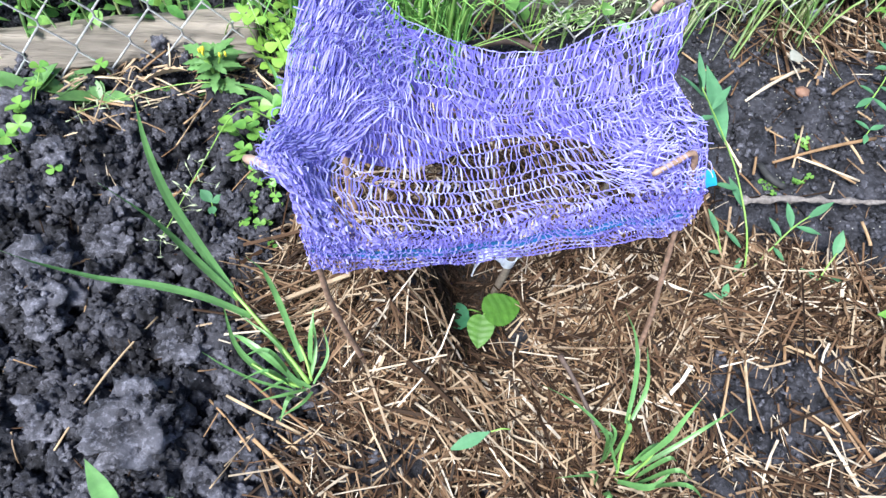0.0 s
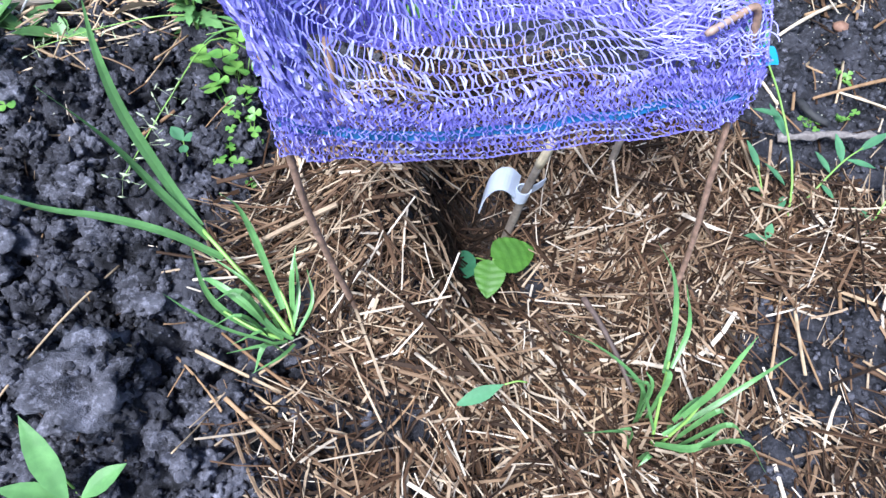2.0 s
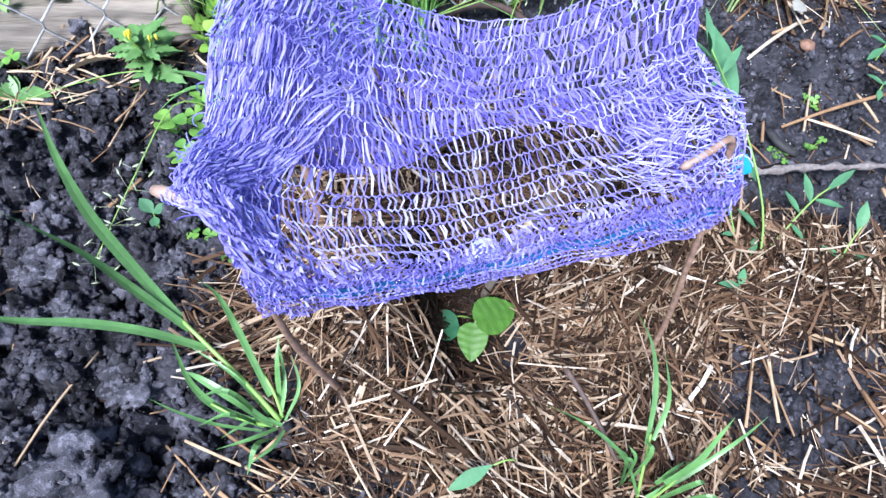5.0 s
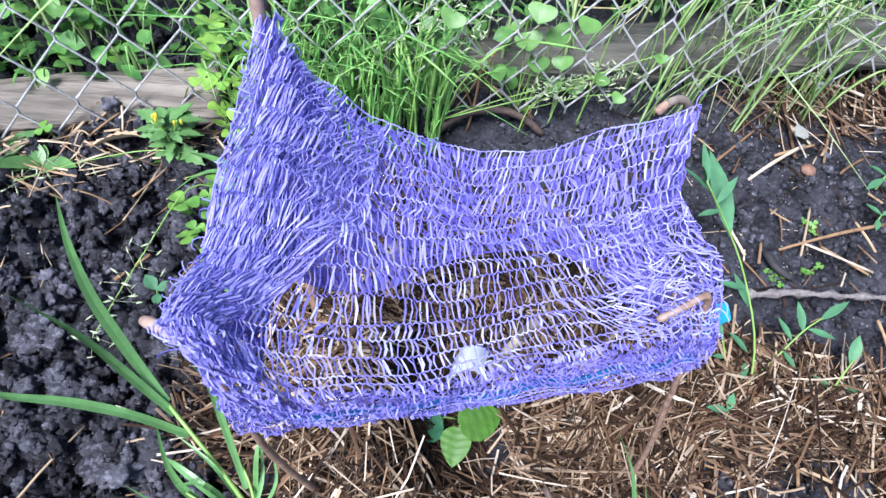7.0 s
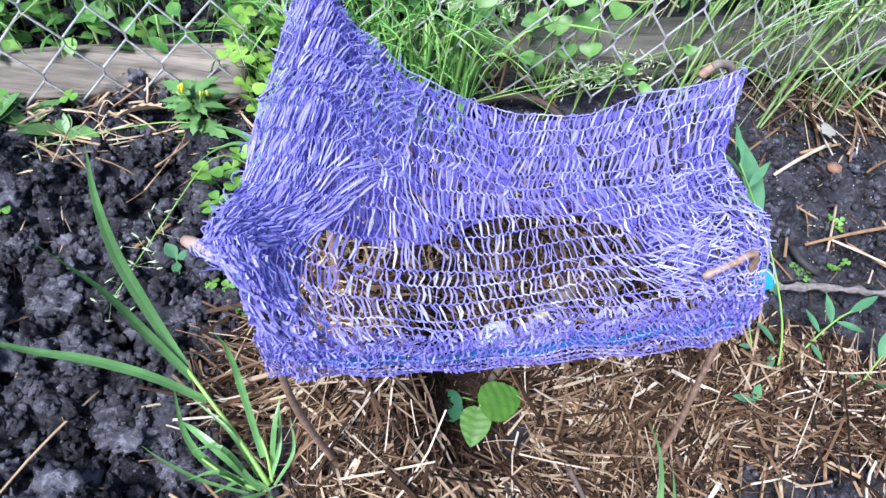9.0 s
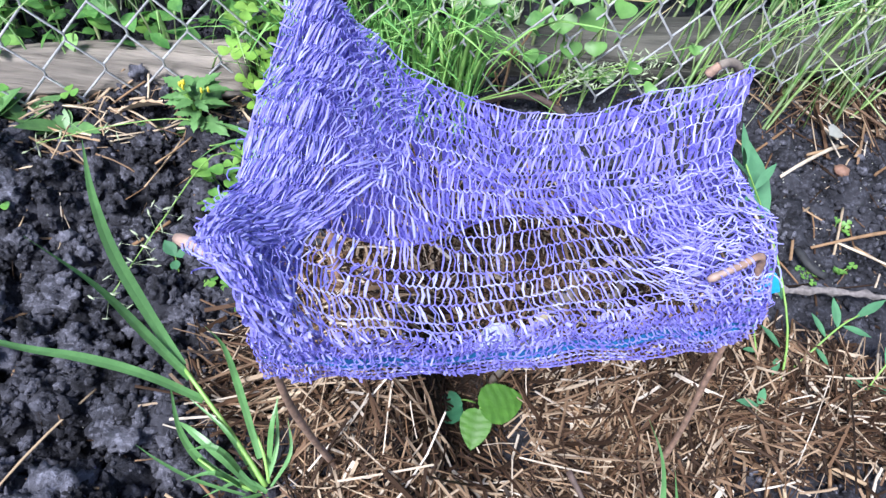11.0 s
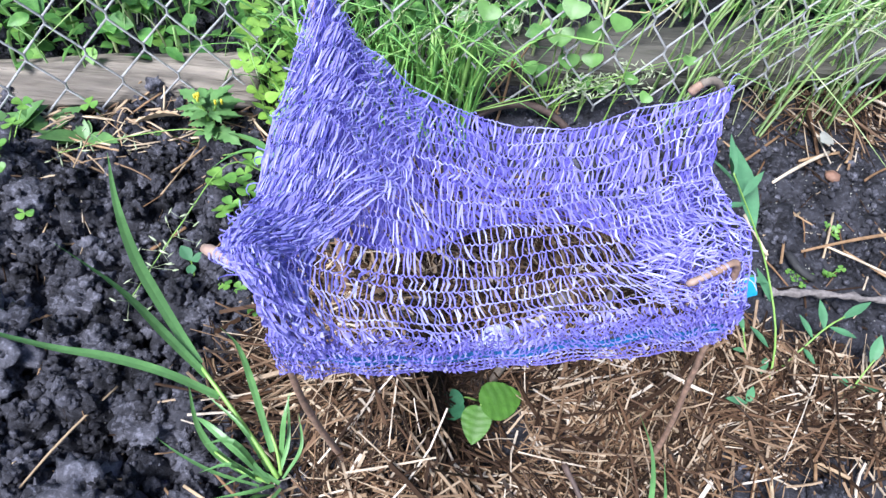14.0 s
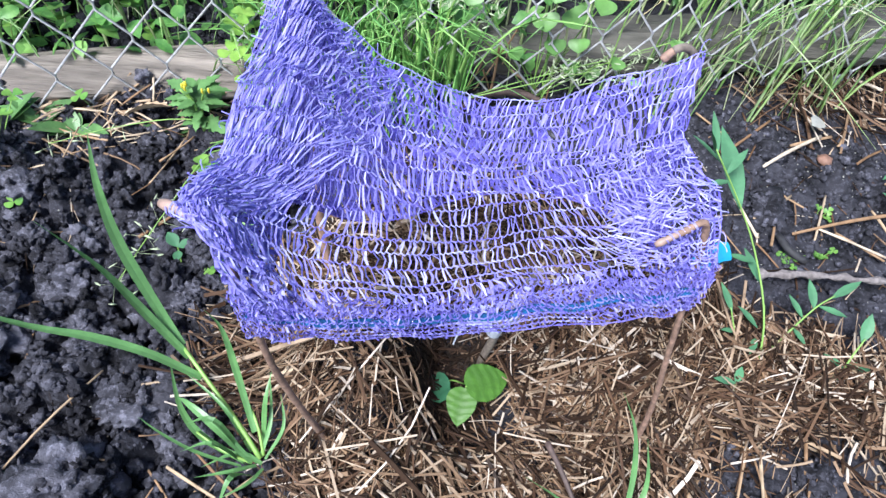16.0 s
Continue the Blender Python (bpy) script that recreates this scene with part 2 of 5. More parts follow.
def tube(pts, radii, sides=6, flat=1.0, rough=0.0, rng=random):
    """A tube round a line; flat < 1 presses it. Closed at both ends."""
    n = len(pts)
    if not hasattr(radii, "__len__"):
        radii = [radii] * n
    v, f = [], []
    side = None
    for i, p in enumerate(pts):
        d = (pts[min(n - 1, i + 1)] - pts[max(0, i - 1)]).normalized()
        if side is None:
            side = d.orthogonal().normalized()
        side = (side - d * side.dot(d)).normalized()
        up = d.cross(side)
        for k in range(sides):
            a = 2 * math.pi * k / sides
            r = radii[i] * (1 + rough * (rng.random() - 0.5))
            v.append(p + side * (math.cos(a) * r) + up * (math.sin(a) * r * flat))
    for i in range(n - 1):
        for k in range(sides):
            a, b = i * sides + k, i * sides + (k + 1) % sides
            f.append((a, b, b + sides, a + sides))
    f.append(tuple(range(sides - 1, -1, -1)))
    f.append(tuple((n - 1) * sides + k for k in range(sides)))
    return v, f


def slat(pts, width, thick, turn):
    """A flattened straw: a flat strip with square edges, turned about its length."""
    n = len(pts)
    v, f = [], []
    for i, p in enumerate(pts):
        d = (pts[min(n - 1, i + 1)] - pts[max(0, i - 1)]).normalized()
        s = d.cross(Vector((0, 0, 1)))
        s = s.normalized() if s.length > 1e-5 else Vector((1, 0, 0))
        u = s.cross(d)
        c, k = math.cos(turn), math.sin(turn)
        s, u = (s * c + u * k) * (width / 2), (u * c - s * k) * (thick / 2)
        v += [p - s - u, p + s - u, p + s + u, p - s + u]
    for i in range(n - 1):
        a = 4 * i
        f += [(a + q, a + (q + 1) % 4, a + 4 + (q + 1) % 4, a + 4 + q) for q in range(4)]
    f += [(3, 2, 1, 0), (4 * n - 4, 4 * n - 3, 4 * n - 2, 4 * n - 1)]
    return v, f


def blade(pts, widths, up=(0, 0, 1), fold=0.25, thick=0.0004, twist=0.0):
    """A leaf blade with a keel: two rows of faces above, two below."""
    n = len(pts)
    v, f = [], []
    upv = Vector(up)
    for i, p in enumerate(pts):
        d = (pts[min(n - 1, i + 1)] - pts[max(0, i - 1)]).normalized()
        s = d.cross(upv)
        s = s.normalized() if s.length > 1e-4 else Vector((1, 0, 0))
        nn = s.cross(d).normalized()
        if twist:
            q = Matrix.Rotation(twist * i / (n - 1), 3, d)
            s, nn = q @ s, q @ nn
        w = widths[i] / 2
        lift = nn * (w * fold)
        v += [p - s * w + lift, p, p + s * w + lift, p - nn * thick]
    for i in range(n - 1):
        a, b = 4 * i, 4 * i + 4
        f += [(a, a + 1, b + 1, b), (a + 1, a + 2, b + 2, b + 1), (a + 2, a + 3, b + 3, b + 2), (a + 3, a, b, b + 3)]
    return v, f


def taper(n, w, tip=0.03, base=0.7, peak=0.35):
    out = []
    for i in range(n):
        t = i / (n - 1)
        k = base + (1 - base) * min(1, t / peak) if t < peak else 1 - (1 - tip) * ((t - peak) / (1 - peak)) ** 1.6
        out.append(w * k)
    return out


def outline_leaf(outline, length, width, cup=0.12, droop=0.15, ribs=0, thick=0.0005):
    """A leaf from its half outline (pairs along, half width), veined by ribs; grows along +y from the origin, face up."""
    v, f = [], []
    n = len(outline)
    cols = 3
    for layer in (0, 1):
        for i, (t, w) in enumerate(outline):
            for c in range(-cols, cols + 1):
                u = c / cols
                x = u * w * width
                y = t * length - abs(u) ** 2 * 0.02 * length
                z = cup * abs(u) * w * width - droop * length * t * t
                if ribs:
                    z += 0.013 * length * math.sin(ribs * math.pi * (t - abs(u) * 0.42)) * min(1, abs(u) * 2) * (1 - abs(u) * 0.4)
                    z -= 0.02 * length * (abs(u) < 0.1)
                v.append(Vector((x, y, z - layer * thick)))
    m = 2 * cols + 1
    for i in range(n - 1):
        for c in range(m - 1):
            a = i * m + c
            f.append((a, a + 1, a + m + 1, a + m))
            b = a + n * m
            f.append((b, b + m, b + m + 1, b + 1))
    return v, f


def curl(pts, width, axis, thick=0.0006):
    """A thin strip bent along pts."""
    v, f = [], []
    n = len(pts)
    ax = Vector(axis).normalized() * width / 2
    for i, p in enumerate(pts):
        d = (pts[min(n - 1, i + 1)] - pts[max(0, i - 1)]).normalized()
        k = d.cross(ax).normalized() * thick
        v += [p - ax + k, p + ax + k, p + ax - k, p - ax - k]
    for i in range(n - 1):
        a = 4 * i
        for q in range(4):
            f.append((a + q, a + (q + 1) % 4, a + 4 + (q + 1) % 4, a + 4 + q))
    f += [(0, 1, 2, 3), (4 * n - 1, 4 * n - 2, 4 * n - 3, 4 * n - 4)]
    return v, f


def moved(vf, m):
    return [m @ Vector(p) for p in vf[0]], vf[1]


OVATE = [(0, 0.02), (0.08, 0.22), (0.2, 0.42), (0.38, 0.5), (0.55, 0.47), (0.72, 0.35), (0.88, 0.17), (1, 0.01)]
LANCE = [(0, 0.03), (0.12, 0.2), (0.3, 0.42), (0.5, 0.5), (0.7, 0.4), (0.87, 0.2), (1, 0.01)]
ROUND_LEAF = [(0, 0.16), (0.05, 0.34), (0.15, 0.46), (0.32, 0.5), (0.5, 0.48), (0.68, 0.39), (0.84, 0.24), (0.94, 0.11), (1, 0.02)]
HEART = [(0, 0.02), (0.15, 0.16), (0.35, 0.33), (0.6, 0.48), (0.8, 0.5), (0.93, 0.40), (1.0, 0.22), (0.95, 0.02)]


def serrate(outline, teeth, depth):
    out = []
    n = teeth * 2
    for i in range(n + 1):
        t = i / n
        for (a, wa), (b, wb) in zip(outline, outline[1:]):
            if a <= t <= b:
                w = wa + (wb - wa) * (t - a) / (b - a)
        out.append((t, w * (1 - depth * (i % 2))))
    return out


def lump(radius, seed, sub=3, squash=0.75, rough=0.35, freq=1.6):
    """A knobbly lump of earth or stone, centred on the origin."""
    bm = bmesh.new()
    bmesh.ops.create_icosphere(bm, subdivisions=sub, radius=1.0)
    off = Vector((seed * 3.17, seed * 1.71, seed * 0.93))
    for v in bm.verts:
        p = v.co.copy()
        k = 1 + rough * (noise.noise(p * freq + off)) + rough * 0.55 * noise.noise(p * freq * 2.7 + off) + rough * 0.45 * abs(noise.noise(p * freq * 5 + off)) + rough * 0.18 * noise.noise(p * freq * 9 + off) + rough * 0.08 * noise.noise(p * freq * 19 + off)
        v.co = Vector((p.x * k, p.y * k, p.z * k * squash)) * radius
    g = Geo()
    g.v = [v.co.copy() for v in bm.verts]
    g.f = [tuple(w.index for w in q.verts) for q in bm.faces]
    bm.free()
    return g


# ---- the shape of the ground ----


def lattice(ix, iy, k):
    h = (ix.astype(np.int64) * 73856093) ^ (iy.astype(np.int64) * 19349663) ^ (k * 83492791)
    h = (h ^ (h >> 13)) * 1274126177
    return ((h ^ (h >> 16)) & 0xFFFFFF) / float(0xFFFFFF)


def lumps(x, y, cell, seed):
    """Packed round crumbs of about one cell across: their height over the ground."""
    gx, gy = np.floor(x / cell), np.floor(y / cell)
    best = np.zeros_like(x)
    for dx in (-1, 0, 1):
        for dy in (-1, 0, 1):
            cx, cy = gx + dx, gy + dy
            px = (cx + 0.15 + 0.7 * lattice(cx, cy, seed)) * cell
            py = (cy + 0.15 + 0.7 * lattice(cx, cy, seed + 1)) * cell
            r = cell * (0.35 + 0.5 * lattice(cx, cy, seed + 2))
            d2 = ((x - px) ** 2 + (y - py) ** 2) / r ** 2
            best = np.maximum(best, r * np.sqrt(np.maximum(0, 1 - d2)))
    return best


def value_noise(x, y, cell, seed):
    gx, gy = np.floor(x / cell), np.floor(y / cell)
    fx, fy = x / cell - gx, y / cell - gy
    fx, fy = fx * fx * (3 - 2 * fx), fy * fy * (3 - 2 * fy)
    a, b = lattice(gx, gy, seed), lattice(gx + 1, gy, seed)
    c, d = lattice(gx, gy + 1, seed), lattice(gx + 1, gy + 1, seed)
    return (a * (1 - fx) + b * fx) * (1 - fy) + (c * (1 - fx) + d * fx) * fy - 0.5


def bell(x, y, cx, cy, rx, ry):
    return np.exp(-((x - cx) / rx) ** 2 - ((y - cy) / ry) ** 2)


def straw_cover(x, y):
    """How thickly straw lies, 0 to 1."""
    wob = 0.10 * value_noise(x, y, 0.05, 31) + 0.12 * value_noise(x, y, 0.12, 37)

    def blob(cx, cy, rx, ry, soft=0.16):
        d = np.sqrt(((x - cx) / rx) ** 2 + ((y - cy) / ry) ** 2) + wob
        return np.clip((1 - d) / soft + 0.5, 0, 1)
    c = np.maximum.reduce([
        blob(0.05, 0.335, 0.235, 0.180),
        0.85 * blob(0.35, 0.360 - 0.16 * (x - 0.36), 0.25, 0.070),
        0.8 * blob(0.06, 0.17, 0.20, 0.10, 0.4),
        0.45 * blob(0.27, 0.20, 0.16, 0.16, 0.5),
        0.6 * blob(0.56, 0.28, 0.16, 0.10, 0.5),
        0.55 * blob(0.60, 0.80, 0.16, 0.055, 0.6),
        0.30 * blob(0.03, 0.60, 0.12, 0.06, 0.8),
        0.8 * blob(0.09, 0.515, 0.16, 0.055, 0.4),
        0.85 * blob(0.20, 0.450, 0.13, 0.055, 0.4),
    ])
    bare = blob(0.335, 0.235, 0.075, 0.055, 0.5)
    bare2 = blob(0.405, 0.285, 0.05, 0.03, 0.5)
    bare4 = blob(-0.150, 0.245, 0.055, 0.050, 0.5)
    bare3 = blob(-0.045, 0.175, 0.045, 0.03, 0.5)
    return c * (1 - 0.85 * np.maximum.reduce([bare, bare2, bare3, bare4]))


def ground_base(x, y):
    yy = np.minimum(y, 1.0) + 0.02 * np.maximum(0, y - 1.0)
    xx = np.clip(x, -1.5, 1.5)
    z = 0.022 + 0.03 * xx + 0.09 * (yy - 0.35)
    z = z + 0.094 * bell(x, y, -0.050, 0.345, 0.060, 0.080) + 0.030 * bell(x, y, -0.022, 0.248, 0.050, 0.035)
    z = z - 0.016 * bell(x, y, 0.15, 0.32, 0.14, 0.09) - 0.026 * bell(x, y, 0.042, 0.345, 0.050, 0.060) - 0.022 * bell(x, y, 0.018, 0.380, 0.030, 0.040)
    z = z + 0.030 * bell(x, y, 0.0, 0.465, 0.14, 0.05) + 0.05 * bell(x, y, 0.0, 0.95, 0.9, 0.12) + 0.020 * bell(x, y, -0.30, 0.655, 0.16, 0.05)
    return z


def ground_height(x, y):
    x, y = np.asarray(x, float), np.asarray(y, float)
    near = np.exp(-np.maximum(0, np.hypot(x, y - 0.4) - 0.75) ** 2 / 0.04)
    left = 1 / (1 + np.exp(np.clip((x + 0.12) / 0.03, -40, 40)))
    cover = straw_cover(x, y)
    warp = 0.010 * value_noise(x, y, 0.03, 3)
    warp2 = 0.010 * value_noise(x, y, 0.03, 4)
    xs, ys = x + warp, y + warp2
    fine = 0.010 * value_noise(x, y, 0.017, 81) + 0.0045 * value_noise(x, y, 0.0075, 82)
    clods = 0.45 * lumps(xs, ys, 0.055, 11) + 0.95 * lumps(xs, ys, 0.026, 21) + 0.65 * lumps(xs, ys, 0.013, 41) + fine
    crumbs = 0.18 * lumps(xs, ys, 0.055, 11) + 0.38 * lumps(xs, ys, 0.020, 51) + 0.55 * lumps(xs, ys, 0.009, 71)
    relief = (left * 1.55 * (clods - 0.026) + (1 - left) * (crumbs + 0.6 * fine - 0.010)) * (1 - 0.75 * cover)
    swell = 0.020 * value_noise(x, y, 0.17, 5) + 0.010 * value_noise(x, y, 0.07, 6)
    return ground_base(x, y) + near * (relief + swell * (0.45 + 0.55 * left))


def gz(x, y):
    return float(ground_height(np.array([x]), np.array([y]))[0])


def stretch_axis(lo, hi, step, far):
    inner = list(np.arange(lo, hi, step))
    out, d, p = [], step, hi
    while p < far:
        out.append(p)
        d *= 1.28
        p += d
    back, d, p = [], step, lo - step
    while p > -far:
        back.append(p)
        d *= 1.28
        p -= d
    return np.array(back[::-1] + inner + out)


AX, AY = stretch_axis(-0.70, 0.80, 0.0028, 120), stretch_axis(0.02, 0.90, 0.0028, 120)
GX, GY = np.meshgrid(AX, AY)
GZ = ground_height(GX, GY)
me = bpy.data.meshes.new("ground")
nx, ny = len(AX), len(AY)
idx = np.arange(nx * ny).reshape(ny, nx)
me.from_pydata(np.stack([GX.ravel(), GY.ravel(), GZ.ravel()], 1).tolist(), [],
               np.stack([idx[:-1, :-1].ravel(), idx[:-1, 1:].ravel(), idx[1:, 1:].ravel(), idx[1:, :-1].ravel()], 1).tolist())
me.polygons.foreach_set("use_smooth", [True] * len(me.polygons))
tagged(part("ground", me, M_SOIL), "dark cloddy garden soil, damp and loose", "soil", kind="structure")

# ---- chain-link fence ----
FENCE_A, FENCE_SLOPE = Vector((-0.416, 0.640, 0.135)), 0.16


def fence_point(s, z):
    """A point of the fence: s metres along from a knot near its foot, z metres up from there."""
    lean = 0.04 * z + 0.0151
    x = FENCE_A.x + (s + lean) * 0.987
    bow = 0.012 * math.sin(s * 4.1 + 0.6) + 0.010 * math.sin(s * 9.0 + z * 6)
    return Vector((x, FENCE_A.y + (x - FENCE_A.x) * FENCE_SLOPE + bow * 0.8, FENCE_A.z + z + 0.075 * s + 0.006 * math.sin(s * 7 + 1)))


def fence_line(x):
    return FENCE_A.y + FENCE_SLOPE * (x - FENCE_A.x)


fence = thing("chain_link_fence", "grey galvanised chain-link fence with wet wires", "fence")
CELL, HALF = 0.0605, 0.0405
for w in range(-26, 34):
    geo = Geo()
    pts = []
    rows = 16
    for r in range(-2, rows):
        s = w * CELL / 2 + (CELL / 4 if (r + w) % 2 else -CELL / 4)
        knot = fence_point(s, (r - 0.0) * HALF)
        off = 0.0013 * (1 if (r + w) % 2 else -1)
        a = knot + Vector((0, off, -0.004))
        b = knot + Vector((0, -off, 0.004))
        pts += [a, b]
    geo.add(*tube(pts, 0.00135, 6))
    part("wire", geo, M_WIRE, fence)

# ---- weathered logs behind the fence ----


def log(label, a, b, radius, mat, seed, flatten=0.8):
    a, b = Vector(a), Vector(b)
    n, sides = 70, 36
    d = (b - a).normalized()
    s = d.cross(Vector((0, 0, 1))).normalized()
    u = s.cross(d)
    v, f = [], []
    for i in range(n + 1):
        p = a.lerp(b, i / n)
        for k in range(sides):
            t = 2 * math.pi * k / sides
            q = Vector((math.cos(t), math.sin(t), 0))
            crack = -0.16 * max(0, noise.noise(Vector((i * 0.05 + seed, q.x * 5, q.y * 5))) - 0.12) * 2
            r = radius * (1 + 0.10 * noise.noise(Vector((i * 0.10 + seed, q.x, q.y))) + 0.05 * noise.noise(Vector((i * 0.35, q.x * 3, q.y * 3 + seed))) + crack)
            v.append(p + s * (q.x * r) + u * (q.y * r * flatten))
    for i in range(n):
        for k in range(sides):
            c, e = i * sides + k, i * sides + (k + 1) % sides
            f.append((c, e, e + sides, c + sides))
    f.append(tuple(range(sides - 1, -1, -1)))
    f.append(tuple(n * sides + k for k in range(sides)))
    return tagged(part("log", Geo().add(v, f), mat), label, "log", "logs along the fence")


log("pale grey-brown weathered log lying behind the fence", (-1.25, 0.585, -0.030), (-0.245, 0.712, 0.080), 0.039, M_LOG, 3.1)
log("dark grey mossy log lying behind the fence", (-0.10, 0.815, 0.055), (1.35, 0.93, 0.255), 0.047, M_LOG_DARK, 8.7)


# ---- clods and crumbs ----
CLODS = []


def clod(x, y, r, seed, mat=M_CLOD, label="grey crumbling clod of dry soil on the bed", sink=0.45, sub=4):
    z = float(np.mean(ground_height(x + r * 0.7 * np.array([0, 1, -1, 0, 0]), y + r * 0.7 * np.array([0, 0, 0, 1, -1]))))
    ob = part("soil_clod", lump(r, seed, sub, 0.76, 0.68, 2.1), mat)
    ob.location = (x, y, z + r * (0.50 - sink))
    CLODS.append((x, y, z + r * (0.50 - sink), r))
    return tagged(ob, label, "soil clod", "clods on the bed")


for x, y, r, s in ((-0.275, 0.198, 0.042, 1), (-0.215, 0.165, 0.026, 2), (-0.305, 0.150, 0.024, 3), (-0.425, 0.352, 0.044, 4), (-0.352, 0.402, 0.030, 5),
                   (-0.500, 0.560, 0.046, 6), (-0.315, 0.345, 0.026, 7), (-0.250, 0.283, 0.024, 8), (-0.455, 0.262, 0.030, 9), (-0.185, 0.190, 0.017, 10),
                   (-0.375, 0.245, 0.022, 11), (-0.445, 0.500, 0.026, 12), (-0.230, 0.395, 0.020, 13), (-0.360, 0.205, 0.02, 16), (-0.40, 0.305, 0.02, 17)):
    clod(x, y, r * 0.86, s)
for x, y, r, s in ((0.262, 0.152, 0.026, 21), (0.300, 0.166, 0.018, 22), (0.402, 0.590, 0.030, 23), (0.430, 0.690, 0.018, 24), (0.345, 0.240, 0.016, 25), (0.385, 0.275, 0.018, 26), (0.33, 0.20, 0.017, 27)):
    clod(x, y, r, s, M_SOIL, "dark damp clod of soil on the bed", 0.5, 3)

crumb_geo = Geo()
crumb_shapes = [lump(1.0, 40 + k, 1, 0.75, 0.9, 1.9) for k in range(8)]
big_crumbs = [lump(1.0, 60 + k, 3, 0.80, 0.95, 1.7) for k in range(8)]
rng = random.Random(5)
r2 = np.random.default_rng(5)


def add_crumb(p, r, k):
    g = crumb_shapes[k % 8] if r < 0.0050 else big_crumbs[k % 8]
    m = Matrix.Translation(p) @ Euler((rng.random() * 6, rng.random() * 6, rng.random() * 6)).to_matrix().to_4x4() @ Matrix.Scale(r, 4)
    crumb_geo.add([m @ q for q in g.v], g.f)


cx, cy = r2.uniform(-0.64, 0.72, 40000), r2.uniform(0.05, 0.84, 40000)
keep = (r2.random(40000) > 0.96 * straw_cover(cx, cy)) & ((cx < -0.05) | (r2.random(40000) < 0.35))
cx, cy = cx[keep][:16000], cy[keep][:16000]
for k, (x, y, z) in enumerate(zip(cx, cy, ground_height(cx, cy))):
    r = 0.0013 + 0.0075 * rng.random() ** 2.6 * (1.0 if x < -0.1 else 0.55)
    add_crumb((x, y, z + r * 0.55), r, k)
for x, y, z, r in CLODS:
    for k in range(int(3600 * r)):
        d = Vector((rng.gauss(0, 1), rng.gauss(0, 1), abs(rng.gauss(0, 1)))).normalized()
        q = 0.0014 + 0.15 * r * rng.random() ** 2.5
        add_crumb((x + d.x * r, y + d.y * r, z + d.z * r * 0.72), q, k)
tagged(part("soil_crumbs", crumb_geo, M_CLOD), "small loose crumbs of dark soil", "soil", kind="stuff")


# ---- straw ----
def straw_between(a, b, w, rng, bend=0.05, flat=0.5, sides=5, segs=3):
    a, b = Vector(a), Vector(b)
    L = (b - a).length
    k = Vector((rng.uniform(-1, 1), rng.uniform(-1, 1), rng.uniform(-0.4, 0.6))) * (L * bend)
    pts = [a.lerp(b, i / segs) + k * math.sin(math.pi * i / segs) for i in range(segs + 1)]
    return tube(pts, [w / 2 * rng.uniform(0.8, 1.1) for _ in pts], sides, flat)


